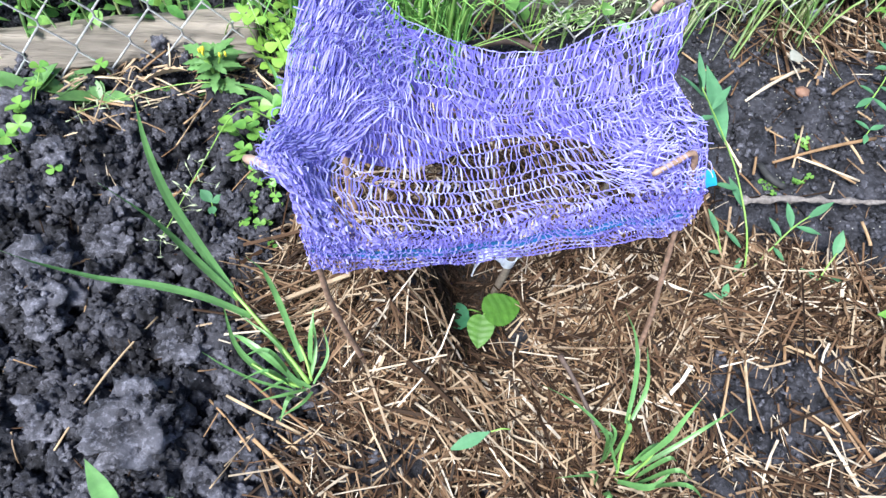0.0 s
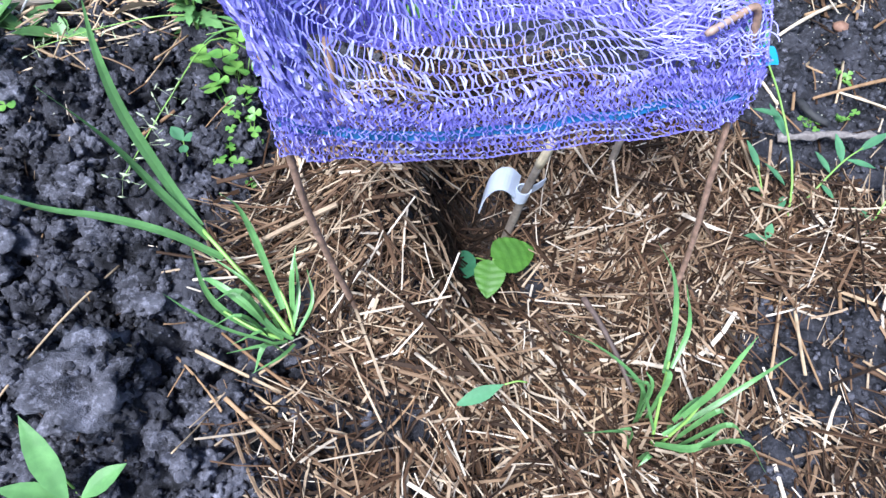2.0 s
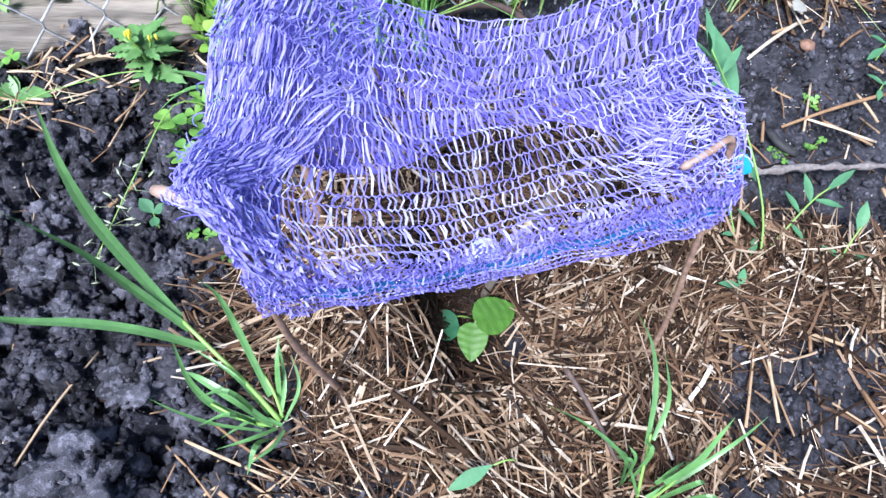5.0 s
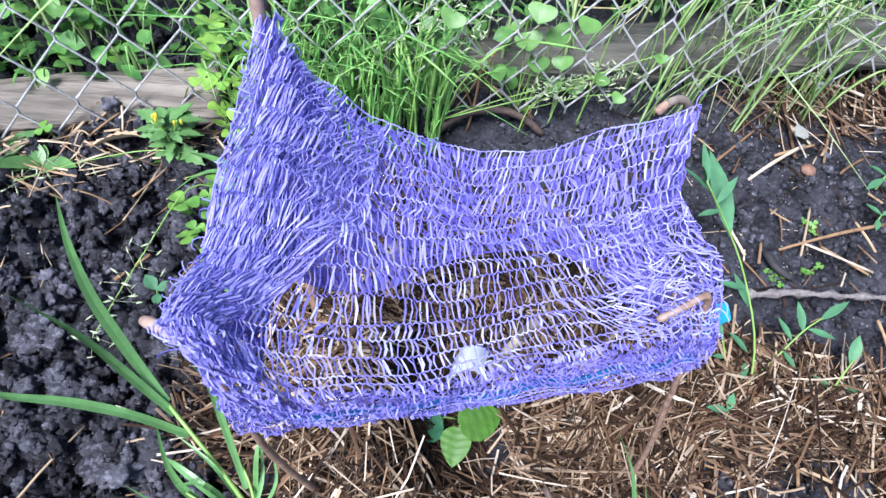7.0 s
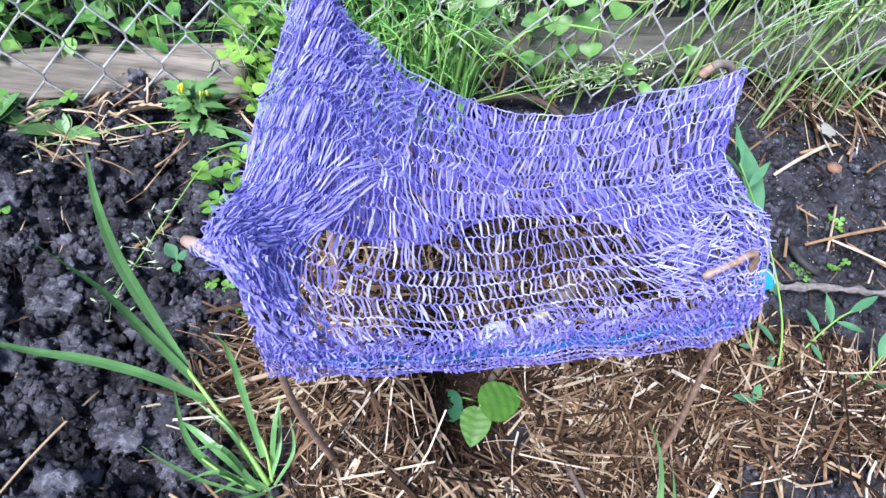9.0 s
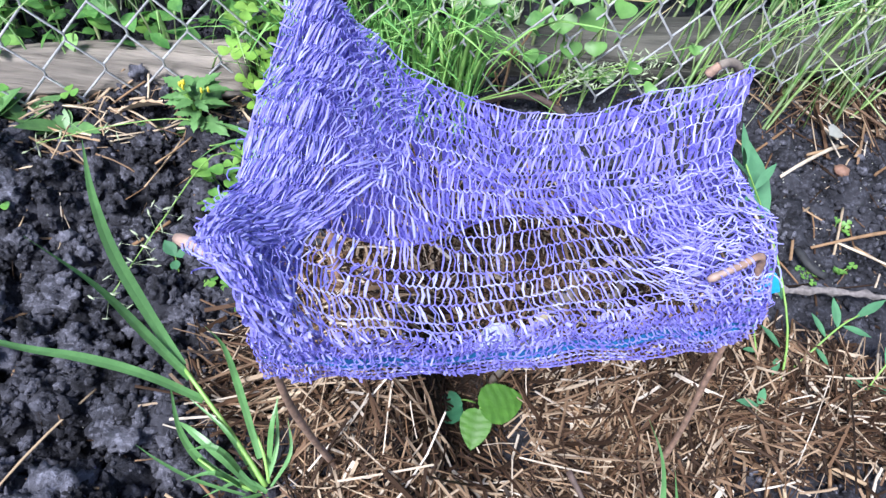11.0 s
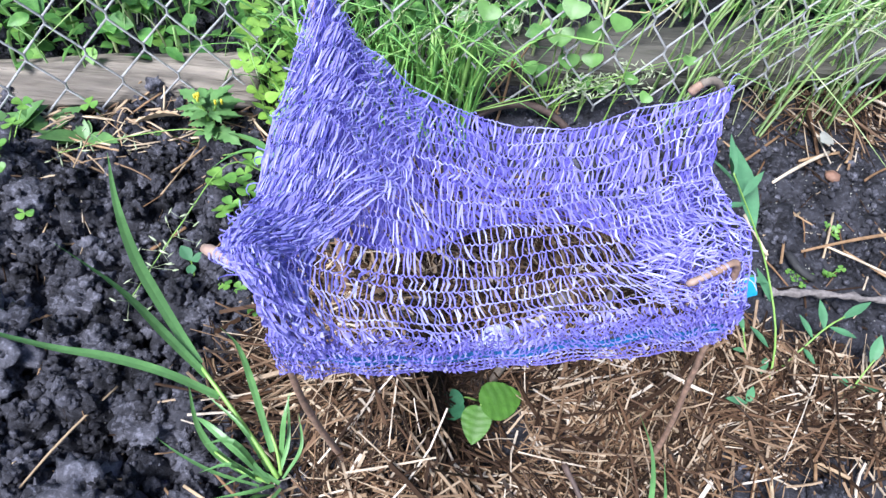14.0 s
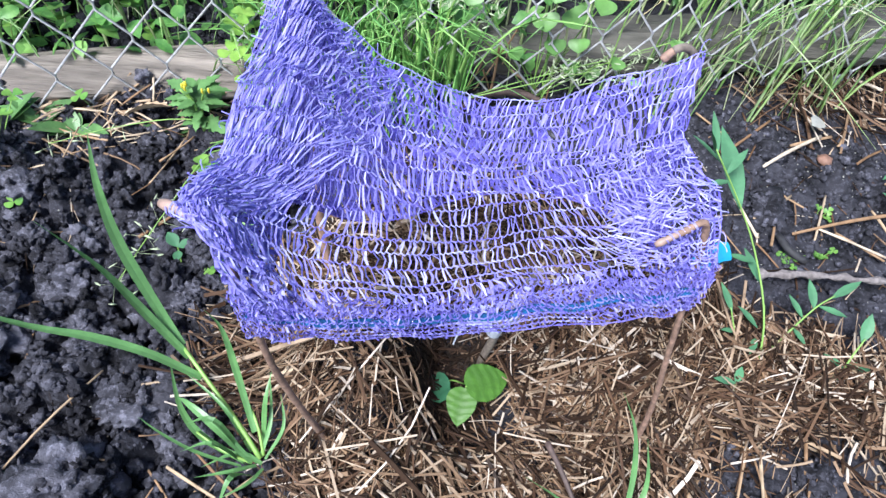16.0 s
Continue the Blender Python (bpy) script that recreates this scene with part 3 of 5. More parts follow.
def lay_straw(n, seed, layer_top, geo, box, power=1.0, long=1.0, wide=1.0):
    rng = random.Random(seed)
    r2 = np.random.default_rng(seed)
    made = 0
    while made < n:
        xs = r2.uniform(box[0], box[1], 4000)
        ys = r2.uniform(box[2], box[3], 4000)
        keep = r2.random(4000) < straw_cover(xs, ys) ** power
        xs, ys = xs[keep], ys[keep]
        near_pit = np.exp(-((xs - 0.02) / 0.11) ** 2 - ((ys - 0.34) / 0.11) ** 2)
        ang = 5.0 * value_noise(xs, ys, 0.11, 91) + 1.2 + r2.normal(0, 0.75, len(xs))
        ang = np.where(r2.random(len(xs)) < near_pit * 0.8, np.arctan2(ys - 0.37, xs - 0.03) + r2.normal(0, 0.45, len(xs)), ang)
        L = np.clip(r2.lognormal(math.log(0.036 * long), 0.45, len(xs)), 0.012, 0.105)
        dx, dy = np.cos(ang) * L / 2, np.sin(ang) * L / 2
        za, zm, zb = ground_height(xs - dx, ys - dy), ground_height(xs, ys), ground_height(xs + dx, ys + dy)
        lay = (r2.random(len(xs)) * layer_top + 0.010 * (value_noise(xs, ys, 0.035, 95) + 0.3)) * straw_cover(xs, ys)
        lift = np.maximum(0, zm - (za + zb) / 2)
        t1, t2 = r2.normal(0, 0.008, len(xs)), r2.normal(0, 0.008, len(xs))
        for i in range(len(xs)):
            if made >= n:
                break
            hollow = math.exp(-((xs[i] - 0.034) / 0.058) ** 2 - ((ys[i] - 0.325) / 0.070) ** 2)
            pit = math.exp(-((xs[i] - 0.020) / 0.034) ** 2 - ((ys[i] - 0.372) / 0.042) ** 2)
            if rng.random() < max(hollow * 0.62, pit * 1.1):
                continue
            inside = min(math.hypot((xs[i] + k * dx[i] - 0.026) / 0.048, (ys[i] + k * dy[i] - 0.358) / 0.062) for k in (-1, -0.5, 0, 0.5, 1))
            if inside < 0.85 and rng.random() < 0.93:
                continue
            t = max(-1.0, min(1.0, ((0.056 - xs[i]) * dx[i] + (0.318 - ys[i]) * dy[i]) / (L[i] / 2) ** 2))
            if math.hypot(xs[i] + t * dx[i] - 0.056, (ys[i] + t * dy[i] - 0.318) * 0.9) < 0.036 and (za[i] + zb[i]) / 2 + lay[i] + lift[i] > 0.014:
                continue
            h = lay[i] + lift[i] + 0.002
            q = rng.random()
            w = rng.uniform(0.0009, 0.0016) if q < 0.42 else rng.uniform(0.0016, 0.0026) if q < 0.90 else rng.uniform(0.0026, 0.0040)
            w *= wide
            a = (xs[i] - dx[i], ys[i] - dy[i], za[i] + h + max(-0.004, t1[i]))
            b = (xs[i] + dx[i], ys[i] + dy[i], zb[i] + h + max(-0.004, t2[i]))
            w = min(w, L[i] / 6)
            if rng.random() < 0.45:
                geo.add(*straw_between(a, b, w * 0.95, rng, 0.05, 0.7, 6, 2))
            else:
                a, b = Vector(a), Vector(b)
                k = Vector((rng.uniform(-1, 1), rng.uniform(-1, 1), rng.uniform(-0.3, 0.5))) * (L[i] * 0.055)
                geo.add(*slat([a, a.lerp(b, 0.35) + k, a.lerp(b, 0.7) + k * 0.9, b], w, w * rng.uniform(0.25, 0.55), rng.gauss(0, 0.8)))
            made += 1


mulch = Geo()
lay_straw(8200, 11, 0.024, mulch, (-0.22, 0.68, 0.08, 0.62))
lay_straw(1800, 13, 0.026, mulch, (-0.22, 0.68, 0.08, 0.62), 1.0, 0.8, 0.45)
lay_straw(900, 14, 0.030, mulch, (-0.20, 0.60, 0.10, 0.50), 1.0, 1.7, 1.0)
lay_straw(320, 12, 0.010, mulch, (0.36, 0.75, 0.70, 0.9), 0.8, 2.0)
mulch_ob = tagged(part("straw_mulch", mulch, M_STRAW, None, "", False), "golden-brown chopped straw mulch heaped round the seedling", "straw", kind="stuff")
# wet straw bits in the hollow, coloured near-black to stand in for its shade
shaded_straw = Geo()
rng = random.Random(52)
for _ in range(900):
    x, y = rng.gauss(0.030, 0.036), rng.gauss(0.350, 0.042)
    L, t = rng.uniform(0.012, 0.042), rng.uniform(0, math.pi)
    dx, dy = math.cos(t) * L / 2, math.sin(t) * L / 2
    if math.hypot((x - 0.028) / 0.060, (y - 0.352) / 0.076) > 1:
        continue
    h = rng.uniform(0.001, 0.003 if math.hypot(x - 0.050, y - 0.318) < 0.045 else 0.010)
    shaded_straw.add(*straw_between((x - dx, y - dy, gz(x - dx, y - dy) + h), (x + dx, y + dy, gz(x + dx, y + dy) + h), rng.uniform(0.0010, 0.0028), rng, 0.08))
tagged(part("shaded_hollow_straw", shaded_straw, M_SHADED_STRAW, None, "", False), "wet straw in the hollow beside the seedling, shade put into its near-black colour", "straw", kind="stuff")
sprinkle = Geo()
rng = random.Random(77)
for _ in range(230):
    x, y = rng.uniform(-0.60, -0.14), rng.uniform(0.08, 0.66)
    L, t = rng.uniform(0.005, 0.028), rng.uniform(0, math.pi)
    a = (x, y, gz(x, y) + 0.002)
    b = (x + L * math.cos(t), y + L * math.sin(t), gz(x + L * math.cos(t), y + L * math.sin(t)) + 0.002)
    sprinkle.add(*straw_between(a, b, rng.uniform(0.0008, 0.002), rng))
for _ in range(260):
    x, y = rng.uniform(0.22, 0.72), rng.uniform(0.10, 0.80)
    L, t = rng.uniform(0.006, 0.05), rng.uniform(0, math.pi)
    a = (x, y, gz(x, y) + 0.002)
    b = (x + L * math.cos(t), y + L * math.sin(t), gz(x + L * math.cos(t), y + L * math.sin(t)) + 0.002)
    sprinkle.add(*straw_between(a, b, rng.uniform(0.001, 0.0026), rng))
tagged(part("straw_chaff", sprinkle, M_STRAW), "short bits of dry straw scattered on bare soil", "straw", kind="stuff")


def stalk(ax, ay, bx, by, w=0.0034, lift=0.004, seed=0, mat=M_STRAW_PIECE, label="pale dry straw stalk lying on bare soil", bend=0.02):
    rng = random.Random(seed)
    a = Vector((ax, ay, gz(ax, ay) + lift))
    b = Vector((bx, by, gz(bx, by) + lift))
    top = max(0, max(gz(ax + (bx - ax) * k / 6, ay + (by - ay) * k / 6) + 0.002 - (a.z + (b.z - a.z) * k / 6) for k in range(1, 6)))
    a.z, b.z = a.z + top * 0.7, b.z + top * 0.7
    ob = part("straw_stalk", Geo().add(*straw_between(a, b, w, rng, bend, 0.6, 7, 6)), mat)
    return tagged(ob, label, "straw", "loose straws on the soil")


BED_STALKS = [
    (-0.414, 0.590, -0.421, 0.464, 0.0039), (-0.412, 0.444, -0.383, 0.465, 0.0037), (-0.292, 0.612, -0.311, 0.556, 0.0061), (-0.301, 0.607, -0.316, 0.530, 0.0046),
    (-0.315, 0.530, -0.333, 0.506, 0.0030), (-0.306, 0.461, -0.275, 0.487, 0.0049), (-0.241, 0.446, -0.208, 0.476, 0.0027), (-0.391, 0.505, -0.383, 0.469, 0.0022),
    (-0.425, 0.328, -0.408, 0.356, 0.0042), (-0.408, 0.356, -0.369, 0.393, 0.0042), (-0.408, 0.342, -0.386, 0.299, 0.0041), (-0.368, 0.302, -0.378, 0.384, 0.0041),
    (-0.336, 0.171, -0.290, 0.315, 0.0050), (-0.349, 0.259, -0.345, 0.236, 0.0032), (-0.281, 0.225, -0.279, 0.206, 0.0024), (-0.262, 0.225, -0.245, 0.230, 0.0030),
]
FENCE_FOOT_STALKS = [
    (-0.471, 0.608, -0.429, 0.569, 0.0033), (-0.463, 0.604, -0.372, 0.570, 0.0040), (-0.535, 0.610, -0.463, 0.629, 0.0043), (-0.485, 0.585, -0.461, 0.595, 0.0033),
    (-0.342, 0.670, -0.396, 0.621, 0.0033), (-0.407, 0.637, -0.380, 0.590, 0.0024), (-0.52, 0.605, -0.40, 0.60, 0.0030),
]
CLUMP_STALKS = [
    (-0.221, 0.232, -0.168, 0.178, 0.0035), (-0.202, 0.232, -0.126, 0.197, 0.0046), (-0.175, 0.216, -0.127, 0.183, 0.0040), (-0.182, 0.246, -0.119, 0.200, 0.0040),
    (-0.181, 0.188, -0.123, 0.233, 0.0040), (-0.203, 0.211, -0.215, 0.192, 0.0023), (-0.184, 0.178, -0.195, 0.143, 0.0034), (-0.430, 0.250, -0.411, 0.256, 0.0034),
    (-0.402, 0.254, -0.386, 0.253, 0.0020), (-0.167, 0.188, -0.121, 0.154, 0.0056),
]
BARE_SOIL_STALKS = [
    (0.339, 0.740, 0.378, 0.701, 0.0036), (0.380, 0.688, 0.438, 0.737, 0.0054), (0.395, 0.666, 0.414, 0.698, 0.0035), (0.411, 0.654, 0.509, 0.726, 0.0064),
    (0.464, 0.707, 0.528, 0.733, 0.0057), (0.539, 0.676, 0.581, 0.705, 0.0048), (0.524, 0.706, 0.546, 0.740, 0.0058), (0.380, 0.569, 0.440, 0.615, 0.0042),
    (0.365, 0.600, 0.382, 0.544, 0.0057), (0.416, 0.594, 0.391, 0.529, 0.0049), (0.490, 0.627, 0.448, 0.546, 0.0043), (0.424, 0.553, 0.574, 0.599, 0.0061),
    (0.457, 0.564, 0.530, 0.529, 0.0043), (0.483, 0.566, 0.525, 0.526, 0.0043), (0.375, 0.533, 0.397, 0.504, 0.0032), (0.427, 0.623, 0.450, 0.596, 0.0034),
    (0.566, 0.647, 0.581, 0.633, 0.0047), (0.535, 0.602, 0.548, 0.561, 0.0045), (0.443, 0.610, 0.431, 0.567, 0.0025),
]
EDGE_STALKS = [
    (0.509, 0.465, 0.512, 0.434, 0.0049), (0.353, 0.514, 0.339, 0.548, 0.0023), (0.287, 0.222, 0.320, 0.312, 0.0039), (0.331, 0.320, 0.317, 0.224, 0.0047),
    (0.320, 0.288, 0.328, 0.195, 0.0033), (0.383, 0.346, 0.366, 0.275, 0.0049), (0.292, 0.215, 0.352, 0.162, 0.0045), (0.222, 0.168, 0.283, 0.173, 0.0031),
    (0.182, 0.152, 0.233, 0.204, 0.0048), (0.400, 0.247, 0.430, 0.185, 0.0056), (0.375, 0.240, 0.403, 0.211, 0.0034), (0.272, 0.405, 0.276, 0.334, 0.0047),
    (0.238, 0.323, 0.329, 0.326, 0.0059), (0.198, 0.415, 0.195, 0.326, 0.0058), (0.409, 0.407, 0.456, 0.346, 0.0060), (0.338, 0.320, 0.402, 0.292, 0.0049),
    (0.126, 0.219, 0.156, 0.212, 0.0069), (0.443, 0.345, 0.474, 0.314, 0.0090), (0.281, 0.284, 0.241, 0.235, 0.0032),
]
stalk_count = 0
for rows, lift, label in ((BED_STALKS, 0.016, "pale dry straw stalk lying on bare soil"),
                          (FENCE_FOOT_STALKS, 0.014, "dry straw stalk lying near the fence"),
                          (CLUMP_STALKS, 0.018, "grey-brown straw stalk lying beside the grass clump"),
                          (BARE_SOIL_STALKS, 0.009, "pale straw stalk lying on dark bare soil"),
                          (EDGE_STALKS, 0.012, "pale straw stalk at the edge of the mulch")):
    for ax, ay, bx, by, w in rows:
        stalk_count += 1
        stalk(ax, ay, bx, by, 0.72 * w, lift, 100 + stalk_count, M_STRAW_PIECE, label, 0.03)

# straws that stand out on the mulch, each one laid singly
singles = [Geo().add(*straw_between((-0.5, 0, 0), (0.5, 0, 0), 0.075, random.Random(300 + k), 0.07, 0.4, 6, 3)).mesh("straw", False) for k in range(10)]
for s_me in singles:
    s_me.materials.append(M_STRAW_PIECE)
rng = random.Random(41)
placed = 0
while placed < 290:
    x, y = rng.uniform(-0.16, 0.50), rng.uniform(0.12, 0.46)
    c = float(straw_cover(np.array([x]), np.array([y]))[0])
    if rng.random() > c or math.hypot(x - 0.05, y - 0.33) < 0.075:
        continue
    L, t = rng.uniform(0.025, 0.075), rng.uniform(0, math.pi)
    dx, dy = math.cos(t) * L / 2, math.sin(t) * L / 2
    za, zm, zb = gz(x - dx, y - dy), gz(x, y), gz(x + dx, y + dy)
    h = 0.020 * c + max(0, zm - (za + zb) / 2) + 0.002
    ob = part("straw", singles[placed % 10], None, mulch_ob)
    ob.matrix_local = Matrix.Translation((x, y, (za + zb) / 2 + h)) @ Euler((rng.random() * 6, -math.atan2(zb - za, L), t)).to_matrix().to_4x4() @ Matrix.Diagonal((L, rng.uniform(0.020, 0.042), rng.uniform(0.016, 0.032), 1))
    placed += 1

# litter at the foot of the fence
litter = Geo()
rng = random.Random(93)
for _ in range(190):
    x = rng.uniform(-0.62, -0.20)
    y = fence_line(x) - abs(rng.gauss(0, 0.042)) + 0.01
    L, t = rng.uniform(0.02, 0.075), rng.gauss(0.2, 0.8)
    a = Vector((x, y, gz(x, y) + rng.uniform(0.004, 0.014)))
    b = Vector((x + L * math.cos(t), y + L * math.sin(t) * 0.6, 0))
    b.z = gz(b.x, b.y) + rng.uniform(0.004, 0.014)
    litter.add(*straw_between(a, b, rng.uniform(0.0012, 0.0032), rng, 0.06))
tagged(part("straw_litter", litter, M_LITTER), "dry straw and stems strewn along the fence foot", "straw", kind="stuff")

# pale grains on the bare soil
grains = Geo()
rng = random.Random(88)
for k in range(420):
    x, y = rng.gauss(0.47, 0.09), rng.gauss(0.64, 0.08)
    if k > 260:
        x, y = rng.uniform(-0.55, 0.65), rng.uniform(0.1, 0.7)
    r = rng.uniform(0.0004, 0.0012)
    m = Matrix.Translation((x, y, gz(x, y) + r * 0.6)) @ Matrix.Scale(r, 4)
    grains.add([m @ p for p in crumb_shapes[k % 8].v], crumb_shapes[k % 8].f)
tagged(part("pale_grains", grains, M_FLAKE), "tiny pale grains scattered on dark soil", "grains", kind="stuff")


# ---- stakes that carry the net ----
def stake(label, pts, radius, mat, tip=0, tip_mat=None, seed=0, knots=5, swell=1.18):
    rng = random.Random(seed)
    line = smooth_path(pts, 40)
    n = len(line)
    bumps = [rng.random() for _ in range(knots)]
    rad = [radius * (1.12 - 0.22 * i / n) * (1 + sum(0.16 * math.exp(-((i / n - b) / 0.018) ** 2) for b in bumps)) for i in range(n)]
    rad = [r * (swell if i > n - tip else 1.0) for i, r in enumerate(rad)]
    rad[-1] *= 0.75
    ob = thing("stake", label, "stake", "stakes round the seedling", at=pts[0])
    inv = Matrix.Translation(-Vector(pts[0]))
    k = n - tip
    geo = Geo().add(*moved(tube(line[:k], rad[:k], 10, 1, 0.12, rng), inv))
    part("shaft", geo, mat, ob)
    if tip:
        part("peeled_tip", Geo().add(*moved(tube(line[k - 1:], rad[k - 1:], 10, 1, 0.08, rng), inv)), tip_mat, ob, "paler brown end of the stake")
    return ob


stake("brown bark-covered stick stake with bent peeled tip", [(-0.057, 0.262, 0.0), (-0.076, 0.250, 0.10), (-0.091, 0.239, 0.20), (-0.097, 0.234, 0.28), (-0.099, 0.233, 0.320), (-0.102, 0.232, 0.345), (-0.112, 0.235, 0.352), (-0.129, 0.243, 0.349)], 0.0022, M_BARK, 7, M_PEELED, 1, 7, 1.45)
stake("reddish-brown stick stake with hooked peeled tip", [(0.207, 0.288, 0.03), (0.201, 0.290, 0.086), (0.190, 0.290, 0.14), (0.178, 0.290, 0.19), (0.165, 0.293, 0.255), (0.157, 0.298, 0.300), (0.149, 0.297, 0.322), (0.136, 0.290, 0.320), (0.122, 0.285, 0.312)], 0.0021, M_BARK, 4, M_PEELED, 2, 7, 1.0)
stake("tall leaning stick stake with peeled pink tip", [(-0.085, 0.405, 0.03), (-0.098, 0.415, 0.15), (-0.105, 0.424, 0.28), (-0.110, 0.428, 0.345), (-0.115, 0.433, 0.402)], 0.0038, M_BARK, 12, M_PEELED, 3)
stake("brown vine stake with a curled top", [(0.168, 0.430, 0.04), (0.170, 0.434, 0.18), (0.172, 0.436, 0.30), (0.168, 0.437, 0.330), (0.158, 0.434, 0.346), (0.147, 0.430, 0.348), (0.139, 0.427, 0.340)], 0.0030, M_GREYSTEM, 5, M_BARK, 4)


# ---- the net bag ----
def rbf(points, smooth=1e-4):
    """A smooth sheet z(x, y) through a few known points."""
    p = np.array(points)
    d = np.hypot(p[:, None, 0] - p[None, :, 0], p[:, None, 1] - p[None, :, 1])
    n = len(p)
    A = np.zeros((n + 3, n + 3))
    A[:n, :n] = d + np.eye(n) * smooth
    A[:n, n], A[:n, n + 1:n + 3] = 1, p[:, :2]
    A[n, :n], A[n + 1:n + 3, :n] = 1, p[:, :2].T
    w = np.linalg.solve(A, np.concatenate([p[:, 2], np.zeros(3)]))
    return lambda x, y: float(np.hypot(p[:, 0] - x, p[:, 1] - y) @ w[:n] + w[n] + w[n + 1] * x + w[n + 2] * y)


SHEET = rbf([(-0.100, 0.228, 0.342), (-0.106, 0.238, 0.353), (-0.064, 0.233, 0.300), (-0.008, 0.243, 0.289), (0.052, 0.260, 0.291), (0.110, 0.275, 0.294), (0.163, 0.288, 0.300),
             (-0.130, 0.243, 0.348), (-0.122, 0.292, 0.332), (-0.062, 0.289, 0.318), (-0.038, 0.238, 0.296), (-0.013, 0.329, 0.293), (0.049, 0.291, 0.299),
             (0.156, 0.318, 0.326), (0.128, 0.300, 0.308), (-0.093, 0.343, 0.349), (0.077, 0.392, 0.289), (-0.111, 0.431, 0.380), (-0.100, 0.405, 0.360), (-0.069, 0.423, 0.334), (-0.082, 0.424, 0.340), (-0.050, 0.424, 0.316),
             (0.017, 0.423, 0.293), (0.032, 0.426, 0.290), (0.091, 0.424, 0.306), (0.161, 0.421, 0.353), (-0.121, 0.36, 0.345), (0.148, 0.37, 0.322)], 2e-3)
EDGE_FRONT = smooth_path([(-0.103, 0.226, 0), (-0.064, 0.231, 0), (-0.008, 0.243, 0), (0.052, 0.260, 0), (0.110, 0.274, 0), (0.166, 0.286, 0)], 60)
EDGE_BACK = smooth_path([(-0.113, 0.434, 0), (-0.069, 0.426, 0), (0.017, 0.427, 0), (0.091, 0.427, 0), (0.163, 0.423, 0)], 60)
EDGE_LEFT = smooth_path([(-0.103, 0.226, 0), (-0.121, 0.243, 0), (-0.120, 0.292, 0), (-0.120, 0.36, 0), (-0.113, 0.434, 0)], 60)
EDGE_RIGHT = smooth_path([(0.166, 0.286, 0), (0.160, 0.318, 0), (0.149, 0.37, 0), (0.163, 0.423, 0)], 60)


def on(edge, t):
    s = max(0.0, min(1.0, t)) * (len(edge) - 1)
    k = min(len(edge) - 2, int(s))
    return edge[k].lerp(edge[k + 1], s - k)


def top_sheet(u, v):
    """The roof of the net: u from left to right, v from front to back."""
    p = on(EDGE_FRONT, u) * (1 - v) + on(EDGE_BACK, u) * v + on(EDGE_LEFT, v) * (1 - u) + on(EDGE_RIGHT, v) * u
    p -= EDGE_FRONT[0] * (1 - u) * (1 - v) + EDGE_FRONT[-1] * u * (1 - v) + EDGE_BACK[0] * (1 - u) * v + EDGE_BACK[-1] * u * v
    z = SHEET(p.x, p.y)
    z += 0.003 * math.sin(u * 23 + 5 * v) * math.sin(v * 9 + 2 * u) + 0.004 * noise.noise(Vector((u * 7, v * 6, 1.0)))
    return Vector((p.x, p.y, z))


HEM_LOW = smooth_path([(-0.098, 0.226, 0.264), (-0.064, 0.235, 0.255), (-0.001, 0.251, 0.244), (0.068, 0.264, 0.247), (0.138, 0.278, 0.250), (0.166, 0.287, 0.252)], 60)
HEM_TOP = [Vector((p.x, p.y - 0.0005, SHEET(p.x, p.y) + 0.001)) for p in EDGE_FRONT]


def hem_sheet(u, v):
    """The band along the open edge, v from its lower edge up."""
    a, b = on(HEM_LOW, u), on(HEM_TOP, u)
    p = a.lerp(b, v)
    return p + Vector((0.0005 * math.sin(u * 60), -0.0025 * math.sin(math.pi * v) + 0.0012 * math.sin(u * 41 + v * 3), 0.0010 * math.sin(u * 35)))


def wall_sheet(edge_at, depth, inward, sway):
    def f(u, v):
        p = edge_at(u)
        q = p + inward * v + Vector((0, 0, -depth(u) * v))
        return q + sway * (math.sin(u * 17 + v * 4) * 0.004 * v + math.sin(u * 41) * 0.002 * v)
    return f


right_wall = wall_sheet(lambda u: top_sheet(1.0, u), lambda u: 0.048 + 0.10 * u, Vector((-0.004, 0.0, 0)), Vector((1, 0, 0)))
INNER_EDGE = smooth_path([(-0.096, 0.326, 0.268), (-0.069, 0.321, 0.266), (-0.042, 0.320, 0.264), (-0.016, 0.331, 0.262), (0.010, 0.350, 0.262), (0.045, 0.361, 0.264), (0.083, 0.362, 0.266), (0.112, 0.348, 0.268), (0.137, 0.328, 0.268), (0.150, 0.318, 0.268)], 60)
SIDE_EDGE = smooth_path([(-0.086, 0.231, 0.296), (-0.090, 0.262, 0.280), (-0.094, 0.297, 0.270), (-0.096, 0.326, 0.268), (-0.090, 0.375, 0.272), (-0.092, 0.425, 0.280)], 60)


def back_panel(u, v):
    """The rear side of the bag, drawn in under the roof: v from its lower edge up to the back edge of the roof."""
    a, b = on(INNER_EDGE, u), top_sheet(u, 1.0)
    p = a.lerp(b, v)
    roof_z = SHEET(p.x, p.y)
    z = min(p.z - 0.012 * math.sin(math.pi * v), roof_z - 0.0055)
    return Vector((p.x, p.y, z + 0.003 * math.sin(u * 21 + v * 7) * v * (1 - v)))


def left_panel(u, v):
    """The left side of the bag: u from front to back, v from its lower edge up to the roof."""
    a, b = on(SIDE_EDGE, u), top_sheet(0.0, u)
    return a.lerp(b, v) + Vector((0.004 * math.sin(u * 17 + v * 4) * v * (1 - v), 0.002 * math.sin(u * 31), 0))


